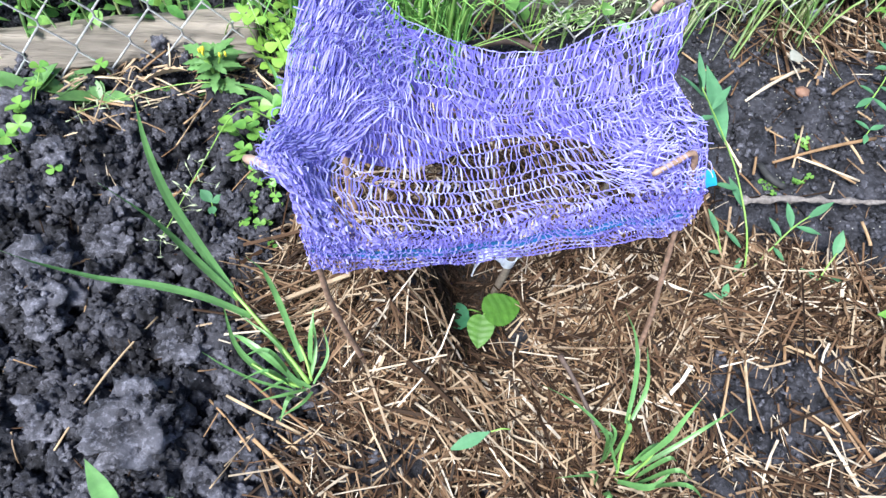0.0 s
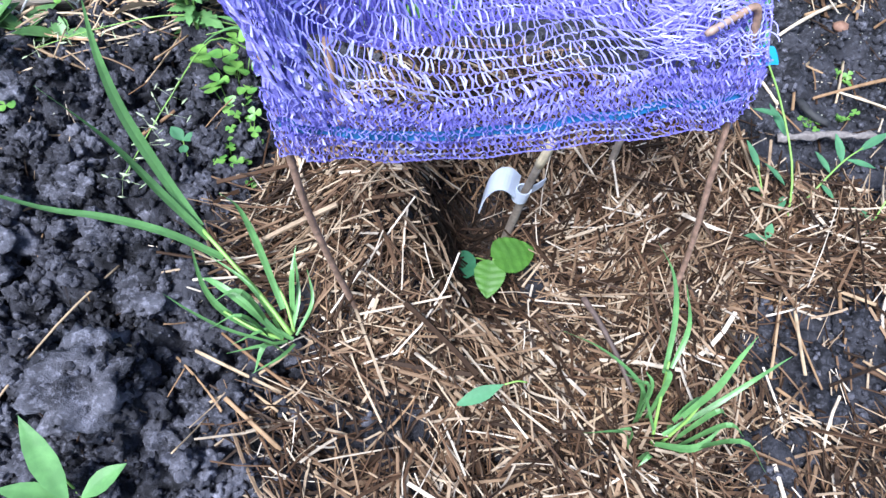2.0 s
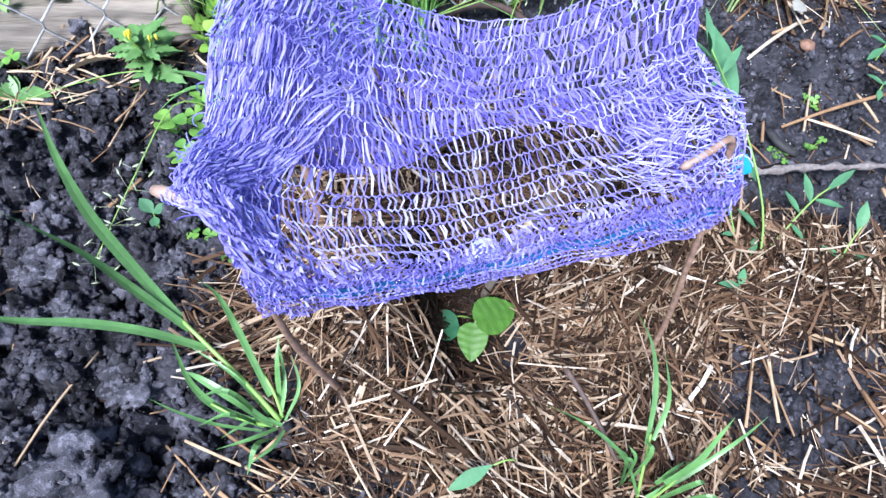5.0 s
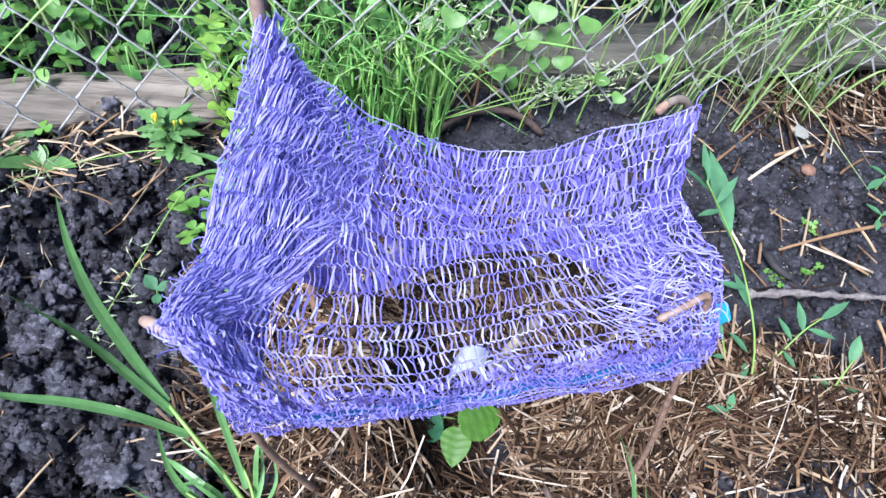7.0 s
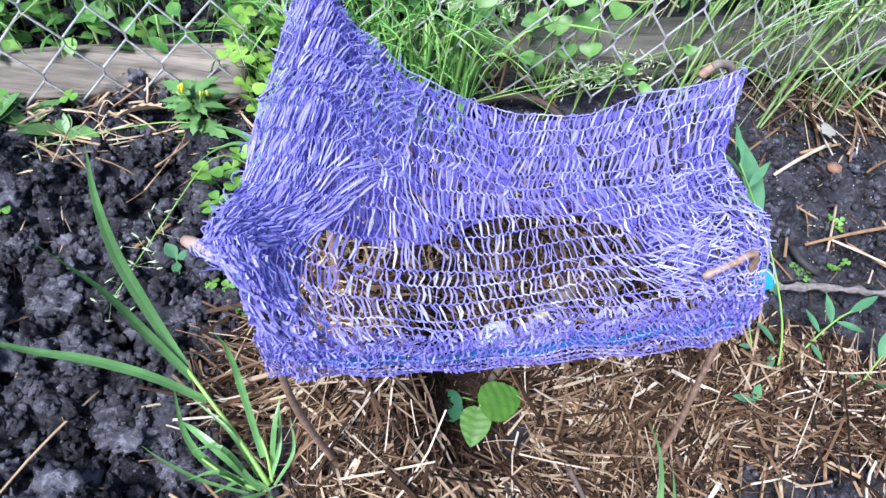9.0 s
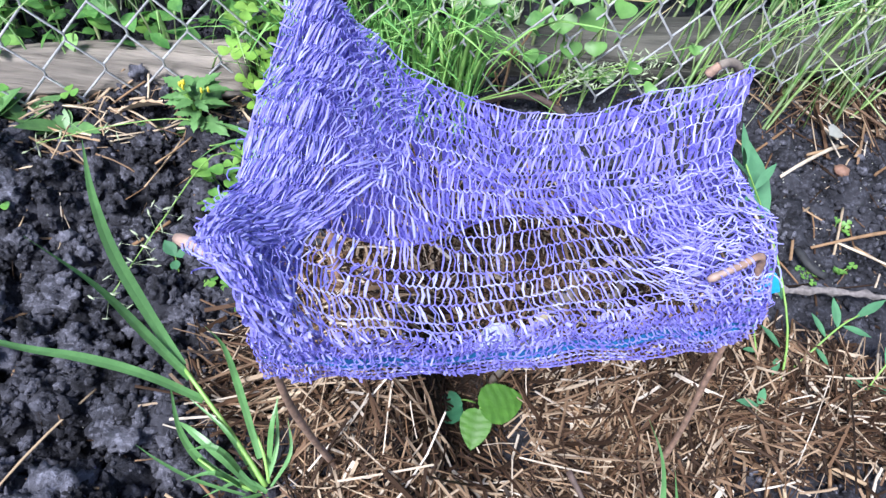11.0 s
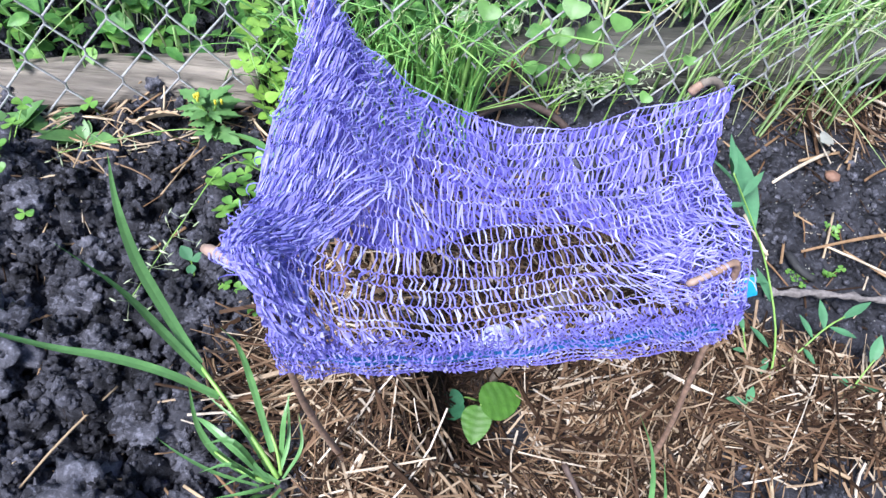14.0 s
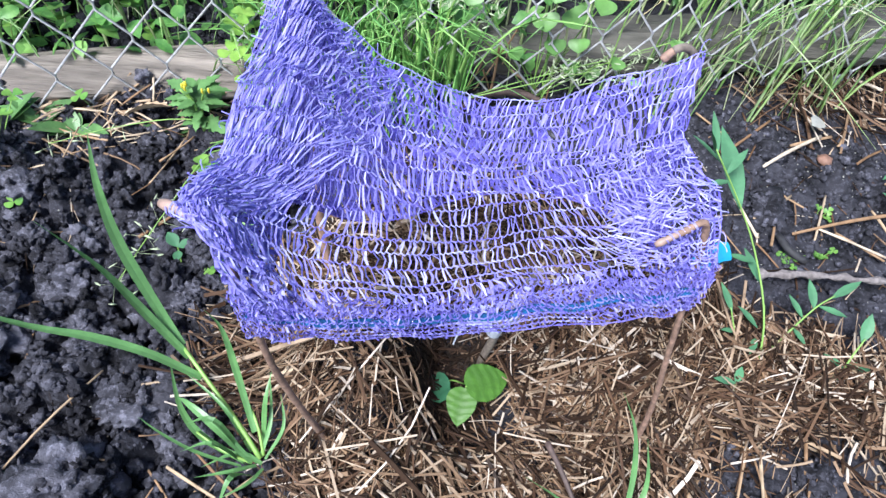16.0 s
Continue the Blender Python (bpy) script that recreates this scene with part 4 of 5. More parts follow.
def ribbon(geo, a, b, side, w, sag, nrm, thick=0.00025):
    """A flat strip of raffia from a to b, bowed a little."""
    mid = a.lerp(b, 0.5) + nrm * sag + side * (0.8 * sag - 0.0004)
    s1, s2 = side * (w * 0.36), side * (w * 0.55)
    k = nrm * thick
    v = [a - s1 + k, a + s1 + k, mid - s2 + k, mid + s2 + k, b - s1 + k, b + s1 + k, a - k, mid - k, b - k]
    f = [(0, 1, 3, 2), (2, 3, 5, 4), (1, 6, 7, 3), (3, 7, 8, 5), (6, 0, 2, 7), (7, 2, 4, 8)]
    geo.add(v, f)


def knit(geo, sheet, rows, cols, seed, width=0.0015, double=0.3, chain=0.00055, gap=0.0, warp=None, row_at=None, lean=1.0, skew=None, ends=(True, True), ruffle=0.0, knot=0.032):
    """Knitted raffia net on a sheet: zigzag chain rows, and flat strips that join each row to the next."""
    rng = random.Random(seed)
    warp = warp or (lambda u: u)
    row_at = row_at or (lambda i: i / (rows - 1))
    skew = skew or (lambda u, v: 0.0)

    def node(i, c, side):
        """A knot of row i at column c; side +1 leans to the next row, -1 to the one before."""
        u = min(1.0, max(0.0, warp(min(cols, max(0.0, c)) / cols)))
        step = row_at(min(rows - 1, i + 1)) - row_at(max(0, i - 1))
        v = row_at(i) + 0.006 * math.sin(c * 0.23 + i * 1.7) + side * knot * step
        return sheet(u, min(1.0, max(0.0, v)))

    up = [[node(i, j + 0.5 + rng.uniform(-0.2, 0.2), -1) for j in range(cols)] for i in range(rows)]
    down = [[node(i, j + rng.uniform(-0.2, 0.2), 1) for j in range(cols + 1)] for i in range(rows)]
    for i in range(rows):
        if chain <= 0 or (i == 0 and not ends[0]) or (i == rows - 1 and not ends[1]):
            continue
        for k in range(0, cols, 5):
            pts = []
            for j in range(k, min(cols, k + 5)):
                pts += [down[i][j], up[i][j]]
            pts.append(down[i][min(cols, k + 5)])
            jog = Vector((0, 0, 0.0004))
            pts = [p + jog * rng.uniform(-1, 1) for p in pts]
            geo.add(*tube(pts, [chain * rng.uniform(0.75, 1.35) for _ in pts], 5, 0.75))
    for i in range(rows - 1):
        for j in range(cols + 1):
            if rng.random() < gap:
                continue
            for twin in range(2 if rng.random() < double else 1):
                shift = lean * 1.4 * noise.noise(Vector((j * 0.11, i * 0.35, seed))) + skew(j / cols, i / (rows - 1)) + rng.uniform(-0.35, 0.35) + twin * rng.choice((-0.6, 0.6))
                s = min(cols - 1.001, max(0.0, j - 0.5 + shift))
                k = int(s)
                a, b = down[i][j], up[i + 1][k].lerp(up[i + 1][min(cols - 1, k + 1)], s - k)
                d = b - a
                if d.length < 1e-5:
                    continue
                d.normalize()
                across = down[i][min(cols, j + 1)] - down[i][max(0, j - 1)]
                across = across - d * across.dot(d)
                if across.length < 1e-6:
                    continue
                across.normalize()
                nrm = across.cross(d)
                q = Matrix.Rotation(rng.gauss(0, 0.55), 3, d)
                lift = nrm * (ruffle * rng.uniform(-1, 1))
                ribbon(geo, a + lift, b + lift * rng.uniform(-1, 1), q @ across, width * rng.choice((0.5, 0.75, 0.9, 1.0, 1.3)) * rng.uniform(0.85, 1.15), rng.uniform(-0.0012, 0.0024), q @ nrm)


bag = thing("net_bag", "violet knitted raffia vegetable net draped over four stakes", "net bag", at=(0.02, 0.33, 0.30))
bag_inv = Matrix.Translation((-0.02, -0.33, -0.30))


def bag_part(name, geo, mat, label):
    geo.v = [bag_inv @ p for p in geo.v]
    many = len(geo.f) > 2400
    ob = part(name, geo, mat, bag, "", False)
    return tagged(ob, label, kind="stuff") if many else tagged(ob, label)


def crowd_left(u):
    return u ** 1.18


def row_top(i, n=16):
    t = i / (n - 1) + 0.010 * math.sin(i * 2.2)
    return min(1.0, max(0.0, 1.12 * t - 0.12 * t * t))


def roof_skew(u, v):
    """Strips slant away from the left stakes and are swept flat beside the right tip."""
    return 2.0 * max(0.0, 1 - u / 0.45) * (0.35 + 0.9 * v) - 3.0 * math.exp(-((u - 0.86) / 0.12) ** 2 - ((v - 0.22) / 0.14) ** 2)


roof = Geo()
knit(roof, top_sheet, 16, 94, 1, 0.00118, 0.15, 0.00042, 0.05, crowd_left, row_top, 0.8, roof_skew, (False, True))
bag_part("roof_net", roof, M_NET, "sagging open-knit violet top of the net")


def over_left(u, v):
    """The crumpled second layer over the left corner."""
    reach = 0.12 + 0.24 * min(1.0, max(0.0, (v - 0.25) / 0.38))
    p = top_sheet(reach * u, 0.02 + 0.98 * v)
    return p + Vector((0, -0.001, 0.0022 + 0.0022 * math.sin(v * 19 + u * 5)))


def over_right(a, b):
    """The puckered net round the right front stake, drawn towards its tip."""
    p = top_sheet(0.80 + 0.20 * b, 0.62 * a + 0.02)
    return p + Vector((0, 0, 0.0016 + 0.0018 * math.sin(a * 23 + b * 9)))


roof_fold = Geo()
knit(roof_fold, over_left, 19, 44, 12, 0.0010, 0.4, 0.00036, 0.22, None, None, 2.2, lambda u, v: 1.6, (False, False), 0.0024)
bag_part("crumpled_corner", roof_fold, M_NET, "crumpled net over the corner stake")
pucker = Geo()
knit(pucker, over_right, 10, 34, 15, 0.0011, 0.2, 0.00040, 0.32, None, None, 3.0, None, (False, False), 0.0018)
bag_part("puckered_corner", pucker, M_NET, "puckered net round the hooked stake tip")
# rear net in the darker raffia, its shade under the roof painted in
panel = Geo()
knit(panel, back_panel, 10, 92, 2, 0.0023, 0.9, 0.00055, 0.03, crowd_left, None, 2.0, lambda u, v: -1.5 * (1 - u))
bag_part("back_panel", panel, M_NET_SHADED, "rear violet net drawn in beneath the top")
side = Geo()
knit(side, left_panel, 10, 46, 6, 0.0021, 0.8, 0.00055, 0.03, None, None, 2.6)
knit(side, lambda u, v: left_panel(u, v) + Vector((0.010 * v, 0, 0.002)), 9, 40, 4, 0.0019, 0.6, 0.00050, 0.06, None, None, 3.0)
bag_part("left_panel", side, M_HEM, "doubled violet net side hanging from the roof")
# right side likewise has its shade in the raffia colour
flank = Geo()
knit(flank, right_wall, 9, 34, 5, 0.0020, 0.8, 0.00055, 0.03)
bag_part("right_panel", flank, M_NET_SHADED, "hanging violet net side")
BAND = 0.043


def hem_band(u, z):
    """A point of the hem, z metres above its lower edge."""
    return hem_sheet(u, z / (on(HEM_TOP, u).z - on(HEM_LOW, u).z))


def hem_rows(i):
    return (0.0, 0.15, 0.31, 0.45, 0.60, 0.78, 1.0)[i]


hem = Geo()
knit(hem, lambda u, v: hem_band(u, BAND * v), 7, 94, 7, 0.00110, 0.25, 0.00048, 0.05, None, hem_rows, 0.7, None, (True, False), 0.0006, 0.07)
knit(hem, lambda u, v: hem_band(u, 0.003 + (BAND - 0.002) * v) + Vector((0, 0.0065, 0.001)), 7, 84, 8, 0.0019, 0.6, 0.0005, 0.03, None, None, 1.6, None, (False, False), 0.0, 0.1)
knit(hem, lambda u, v: hem_band(u, 0.031 + 0.015 * v) + Vector((0, -0.0012, 0.0)), 3, 80, 17, 0.0011, 0.2, 0.00042, 0.3, None, None, 2.4, None, (False, False), 0.0012, 0.08)
bag_part("hem", hem, M_HEM, "dense dark violet double hem")
corner = Geo()
knit(corner, lambda u, v: hem_sheet(0.16 * u, 0.45 + 0.55 * v), 6, 14, 18, 0.0016, 0.7, 0.00055, 0.04, None, None, 2.0)
bag_part("front_corner", corner, M_NET, "net rising from the hem to the stake tip")
cord = Geo()
cord_line = [hem_band(0.012 + 0.97 * i / 80, 0.0222 + 0.0010 * math.sin(i * 0.23)) + Vector((0, 0.0024, 0)) for i in range(81)]
cord.add(*curl(cord_line, 0.0048, (0, 0.60, 1), 0.0005))
drawstring = bag_part("drawstring", cord, M_CORD, "blue-teal drawstring threaded through the hem")
tape_pts = [Vector(p) for p in ((0.160, 0.296, 0.285), (0.170, 0.304, 0.287), (0.179, 0.311, 0.284), (0.187, 0.315, 0.281))]
bag_part("tape_end", Geo().add(*tube(tape_pts, [0.0058, 0.0062, 0.0062, 0.0058], 8, 0.14)), M_BLUETAG, "flat sky-blue tape end sticking out").parent = drawstring
for name, pts, r in (("tip_wrap", [(-0.112, 0.235, 0.352), (-0.123, 0.240, 0.350)], 0.0037), ("tip_wrap", [(0.143, 0.294, 0.322), (0.127, 0.287, 0.315)], 0.0030)):
    a, b = Vector(pts[0]), Vector(pts[1])
    turns = [a.lerp(b, i / 44) for i in range(45)]
    d = (b - a).normalized()
    e1 = d.orthogonal().normalized()
    e2 = d.cross(e1)
    coil = [p + (e1 * math.cos(i * 0.75) + e2 * math.sin(i * 0.75)) * r for i, p in enumerate(turns)]
    bag_part(name, Geo().add(*tube(coil, 0.0007, 5, 0.5)), M_NET, "violet raffia strand wound round a stake tip")
loose = Geo()
rng = random.Random(19)
for k in range(46):
    v = rng.random()
    edge = rng.choice(("l", "l", "l", "r", "b"))
    p = top_sheet(0.0, v) if edge == "l" else top_sheet(1.0, v) if edge == "r" else top_sheet(v, 1.0)
    out = {"l": Vector((-1, 0, 0.2)), "r": Vector((1, 0, 0.2)), "b": Vector((0, 0.8, 0.5))}[edge] * rng.uniform(0.001, 0.0045)
    along = Vector((rng.uniform(-1, 1), rng.uniform(-1, 1), rng.uniform(-1, 1))) * 0.006
    loose.add(*tube(smooth_path([p, p + out + along * 0.3, p + out * 0.7 + along, p + along * 1.3], 5), 0.00035, 4, 0.5))
tagged(bag_part("frayed_loop", loose, M_NET, "loose frayed raffia loops along the edges"), kind="stuff")

drops = Geo()
rng = random.Random(44)
drop_shape = lump(1.0, 3, 2, 1.0, 0.0)
for k in range(260):
    if k % 3 == 0:
        p = hem_sheet(rng.random(), rng.random()) + Vector((0, -0.001, 0.001))
    else:
        p = top_sheet(rng.random(), rng.random() ** 1.3) + Vector((0, 0, 0.0008))
    m = Matrix.Translation(p) @ Matrix.Scale(rng.uniform(0.0005, 0.0012), 4)
    drops.add([m @ q for q in drop_shape.v], drop_shape.f)
tagged(part("water_drops", drops, M_DROP), "clear rain drops clinging to the violet net", "water drops", kind="stuff")

# ---- the seedling with its label ----
seed_stem = thing("marker_stick", "grey pruned woody stick leaning behind the seedling", "stick", at=(0.066, 0.372, 0.005))
line = smooth_path([(0, 0, -0.01), (0.003, -0.005, 0.04), (0.006, -0.011, 0.09), (0.0095, -0.016, 0.128)], 14)
part("shaft", Geo().add(*tube(line, [0.0046 - 0.00008 * i for i in range(15)], 9, 1, 0.08)), M_GREYSTEM, seed_stem)
line2 = smooth_path([(0.0095, -0.016, 0.128), (0.012, -0.020, 0.150), (0.0135, -0.023, 0.168)], 6)
part("peeled_top", Geo().add(*tube(line2, [0.0040] * 7, 9)), M_CREAM, seed_stem, "cream-coloured bare wood")
line3 = smooth_path([(0.0135, -0.023, 0.168), (0.016, -0.026, 0.185), (0.018, -0.029, 0.200)], 6)
part("stick_end", Geo().add(*tube(line3, [0.0044] * 7, 9, 1, 0.1)), M_GREYSTEM, seed_stem)

tag = thing("plant_label", "white plastic loop label curled round the stick", "plant label", at=(0.068, 0.358, 0.094))


ring = [Vector((0.0062 * math.cos(t), 0.0062 * math.sin(t), 0.0)) for t in [2 * math.pi * i / 18 for i in range(19)]]
part("band", Geo().add(*curl(ring, 0.015, (0.10, -0.12, 1))), M_TAG, tag, "white band round the stick", False)
flag = smooth_path([(-0.004, 0.004, 0.004), (-0.013, 0.003, 0.014), (-0.023, 0.002, 0.015), (-0.031, -0.001, 0.006), (-0.034, -0.003, -0.010)], 14)
part("flag", Geo().add(*curl(flag, 0.022, (0.25, 0.9, 0.35))), M_TAG, tag, "curled white writing flag", False)
tail = smooth_path([(0.004, 0.003, 0.0), (0.012, 0.006, 0.002), (0.020, 0.010, 0.006)], 6)
part("tail", Geo().add(*curl(tail, 0.012, (0.1, -0.1, 1))), M_TAG, tag, "", False)

berry = thing("berry_seedling", "young berry seedling with three crinkled toothed leaves", "seedling", at=(0.050, 0.328, 0.006))
BROAD = [(0, 0.10), (0.06, 0.30), (0.16, 0.45), (0.32, 0.52), (0.5, 0.49), (0.68, 0.39), (0.84, 0.24), (0.95, 0.10), (1, 0.01)]
RIBBED = serrate(BROAD, 19, 0.06)


def set_leaf(parent, name, base, to, width, mat, outline=OVATE, roll=0.0, cup=0.12, droop=0.10, ribs=0, label=""):
    """A leaf from base to its tip, in the parent's own space."""
    base, to = Vector(base), Vector(to)
    d = to - base
    m = Matrix.Translation(base) @ d.to_track_quat("Y", "Z").to_matrix().to_4x4() @ Matrix.Rotation(roll, 4, "Y")
    return part(name, Geo().add(*moved(outline_leaf(outline, d.length, width, cup, droop, ribs), m)), mat, parent, label)


part("stem", Geo().add(*tube(smooth_path([(0.004, 0.03, -0.01), (0.004, 0.020, 0.010), (0.002, 0.006, 0.024), (0, 0, 0.028)], 8), 0.0011, 6)), M_STEM, berry)
set_leaf(berry, "leaf", (0.000, 0.000, 0.029), (0.043, 0.018, 0.026), 0.038, M_BERRY, RIBBED, 0.15, 0.06, 0.06, 11, "broad light-green veined leaf")
set_leaf(berry, "leaf", (-0.002, -0.001, 0.028), (-0.006, -0.036, 0.018), 0.029, M_BERRY, RIBBED, 0.0, 0.06, 0.08, 11, "yellow-green veined leaf")
part("stem", Geo().add(*tube(smooth_path([(0.002, 0.02, -0.005), (-0.012, 0.018, 0.004), (-0.020, 0.012, 0.008)], 6), 0.0009, 6)), M_STEM, berry)
set_leaf(berry, "leaf", (-0.014, 0.008, 0.010), (-0.046, 0.004, 0.004), 0.034, M_BERRY_SHADED, RIBBED, 0.1, 0.08, 0.1, 9, "blue-green leaf with shade darkened into its colour")


# ---- grasses on the bed ----
def grass_clump(label, base, stems, blades, thin=()):
    ob = thing("grass_clump", label, "grass", "grass clumps on the bed", at=base)
    inv = Matrix.Translation(-Vector(base))
    for pts, r in stems:
        line = smooth_path(pts, 12)
        part("stem", Geo().add(*moved(tube(line, [0.72 * r * (1 - 0.3 * i / 12) for i in range(13)], 8), inv)), M_STEM, ob)
    for pts, w, tw in blades:
        line = smooth_path(pts, 18)
        part("blade", Geo().add(*moved(blade(line, taper(19, w), (0, 0, 1), 0.14, 0.0002, tw), inv)), M_GRASS, ob, "", False)
    for pts, w, tw in thin:
        line = smooth_path(pts, 10)
        part("blade", Geo().add(*moved(blade(line, taper(11, w * 1.15), (0, 0, 1), 0.2, 0.0002, tw), inv)), M_GRASS, ob, "", False)
    return ob


left_thin = []
rng = random.Random(29)
for k in range(5):
    t = rng.uniform(0.9, 2 * math.pi - 1.8)
    d = rng.uniform(0.03, 0.085)
    x0, y0 = -0.124 + 0.012 * math.cos(t), 0.240 + 0.012 * math.sin(t)
    left_thin.append(([(x0, y0, 0.03), (x0 + d * 0.4 * math.cos(t), y0 + d * 0.4 * math.sin(t), rng.uniform(0.060, 0.095)), (x0 + d * math.cos(t), y0 + d * math.sin(t) * 0.8, rng.uniform(0.05, 0.10))], rng.uniform(0.0025, 0.0055), rng.uniform(-0.6, 0.6)))
B = (-0.122, 0.240, 0.039)
FORK = (-0.203, 0.316, 0.080)
grass_clump("tall broad-bladed green cereal grass with wet leaves", B,
            [([B, (-0.150, 0.268, 0.056), FORK], 0.0032), ([(-0.120, 0.243, 0.039), (-0.128, 0.262, 0.053), (-0.140, 0.280, 0.060)], 0.0020), ([(-0.128, 0.236, 0.039), (-0.150, 0.240, 0.047), (-0.176, 0.252, 0.053)], 0.0022)],
            [([FORK, (-0.232, 0.342, 0.118), (-0.255, 0.365, 0.158), (-0.268, 0.388, 0.195), (-0.275, 0.412, 0.226)], 0.0102, 0.7),
             ([(-0.196, 0.309, 0.074), (-0.228, 0.324, 0.112), (-0.256, 0.334, 0.158), (-0.290, 0.338, 0.203)], 0.0086, 0.7),
             ([(-0.182, 0.294, 0.068), (-0.222, 0.298, 0.094), (-0.266, 0.300, 0.108), (-0.306, 0.298, 0.118), (-0.345, 0.292, 0.148), (-0.362, 0.288, 0.172)], 0.0094, 0.7),
             ([(-0.134, 0.236, 0.041), (-0.172, 0.250, 0.050), (-0.196, 0.272, 0.057), (-0.208, 0.302, 0.086)], 0.0070, 0.8),
             ([(-0.130, 0.258, 0.050), (-0.152, 0.298, 0.078), (-0.174, 0.334, 0.084), (-0.196, 0.354, 0.080)], 0.0064, 0.9),
             ([(-0.128, 0.236, 0.041), (-0.158, 0.252, 0.068), (-0.182, 0.266, 0.074), (-0.196, 0.275, 0.066)], 0.0068, -0.5),
             ([(-0.136, 0.232, 0.040), (-0.170, 0.234, 0.057), (-0.196, 0.240, 0.074), (-0.214, 0.247, 0.086)], 0.0030, 0.4)],
            [([(-0.122, 0.242, 0.039), (-0.118, 0.268, 0.057), (-0.124, 0.300, 0.078)], 0.0032, 0.3), ([(-0.118, 0.240, 0.039), (-0.106, 0.262, 0.057), (-0.112, 0.285, 0.072)], 0.0028, 0.2),
             ([(-0.124, 0.234, 0.039), (-0.142, 0.222, 0.053), (-0.168, 0.216, 0.050)], 0.0036, 0.5), ([(-0.120, 0.236, 0.039), (-0.140, 0.240, 0.047), (-0.166, 0.226, 0.046)], 0.0042, 0.3),
             ([(-0.118, 0.232, 0.039), (-0.126, 0.216, 0.047), (-0.146, 0.202, 0.046)], 0.0030, 0.3)] + left_thin)

R = (0.172, 0.163, 0.020)
right_thin = []
rng = random.Random(23)
for k in range(11):
    t = rng.uniform(0, 2 * math.pi)
    d = rng.uniform(0.02, 0.06)
    x0, y0 = 0.168 + 0.02 * math.cos(t), 0.162 + 0.018 * math.sin(t)
    right_thin.append(([(x0, y0, 0.03), (x0 + d * 0.4 * math.cos(t), y0 + d * 0.4 * math.sin(t), rng.uniform(0.065, 0.095)), (x0 + d * math.cos(t), y0 + d * math.sin(t) * 0.8, rng.uniform(0.055, 0.10))], rng.uniform(0.0024, 0.0046), rng.uniform(-0.6, 0.6)))
grass_clump("spreading clump of bright green grass in straw", R,
            [([R, (0.168, 0.178, 0.055), (0.170, 0.204, 0.088)], 0.0020), ([(0.178, 0.163, 0.027), (0.190, 0.172, 0.060), (0.196, 0.182, 0.085)], 0.0018)],
            [([(0.168, 0.198, 0.080), (0.174, 0.232, 0.106), (0.177, 0.266, 0.114), (0.174, 0.300, 0.109)], 0.0050, 0.6),
             ([(0.172, 0.200, 0.085), (0.184, 0.226, 0.104), (0.190, 0.262, 0.106)], 0.0044, 0.5),
             ([(0.184, 0.172, 0.060), (0.194, 0.178, 0.100), (0.203, 0.190, 0.126), (0.212, 0.200, 0.140)], 0.0054, 0.6),
             ([(0.176, 0.166, 0.036), (0.205, 0.178, 0.063), (0.240, 0.196, 0.085), (0.272, 0.214, 0.086)], 0.0044, 0.6),
             ([(0.168, 0.168, 0.040), (0.148, 0.190, 0.078), (0.122, 0.214, 0.084), (0.096, 0.233, 0.076)], 0.0042, 0.6),
             ([(0.170, 0.160, 0.032), (0.190, 0.150, 0.055), (0.206, 0.160, 0.075)], 0.0060, 0.4)], right_thin)

grass_clump("broad wet grass leaves lying beside the net", (-0.190, 0.578, 0.055), [],
            [([(-0.190, 0.578, 0.055), (-0.214, 0.590, 0.080), (-0.240, 0.602, 0.082), (-0.262, 0.611, 0.076)], 0.0105, 0.3),
             ([(-0.186, 0.572, 0.055), (-0.214, 0.574, 0.088), (-0.240, 0.566, 0.088), (-0.268, 0.552, 0.070)], 0.0065, 0.3),
             ([(-0.188, 0.575, 0.055), (-0.205, 0.610, 0.090), (-0.225, 0.640, 0.100)], 0.0060, 0.3)])

ob = part("stick", Geo().add(*tube(smooth_path([(0.114, 0.262, 0.080), (0.124, 0.240, 0.080), (0.136, 0.214, 0.074), (0.148, 0.190, 0.062)], 14), [0.0026 - 0.00007 * i for i in range(15)], 9, 0.7, 0.4)), M_ROOT)
tagged(ob, "dark grey weathered stick half sunk in straw", "stick")

# single leaf poking out of the straw
lone = thing("grass_leaf", "single pale green leaf lying on straw", "leaf", at=(0.014, 0.188, 0.058))
LEAN_OVAL = [(0, 0.05), (0.1, 0.2), (0.25, 0.38), (0.45, 0.5), (0.62, 0.45), (0.78, 0.28), (0.9, 0.12), (1, 0.01)]
part("blade", Geo().add(*moved(outline_leaf(LEAN_OVAL, 0.040, 0.0118, 0.12, 0.03), Matrix.Translation((-0.002, -0.013, 0.005)) @ Euler((0.10, 0.15, -1.13)).to_matrix().to_4x4())), M_WEED, lone)
part("stalk", Geo().add(*tube(smooth_path([(0.034, 0.003, 0.008), (0.044, 0.006, 0.008), (0.052, 0.007, 0.004)], 6), 0.0007, 6)), M_STEM, lone)


# ---- broad-leaved weeds ----
def weed(label, base, stem, leaves, mat=M_WEED, name="weed", r=0.0012, group="weeds on the bed"):
    ob = thing(name, label, "weed", group, at=base)
    b = Vector(base)
    line = smooth_path([Vector(p) - b for p in stem], 14)
    stem = part("stem", Geo().add(*tube(line, [r * (1 - 0.45 * i / 14) for i in range(15)], 7)), M_STEM, ob)
    for a, to, w in leaves:
        set_leaf(stem, "leaf", Vector(a) - b, Vector(to) - b, w * 0.82, mat, LANCE, 0.0, 0.18, 0.08)
    return ob


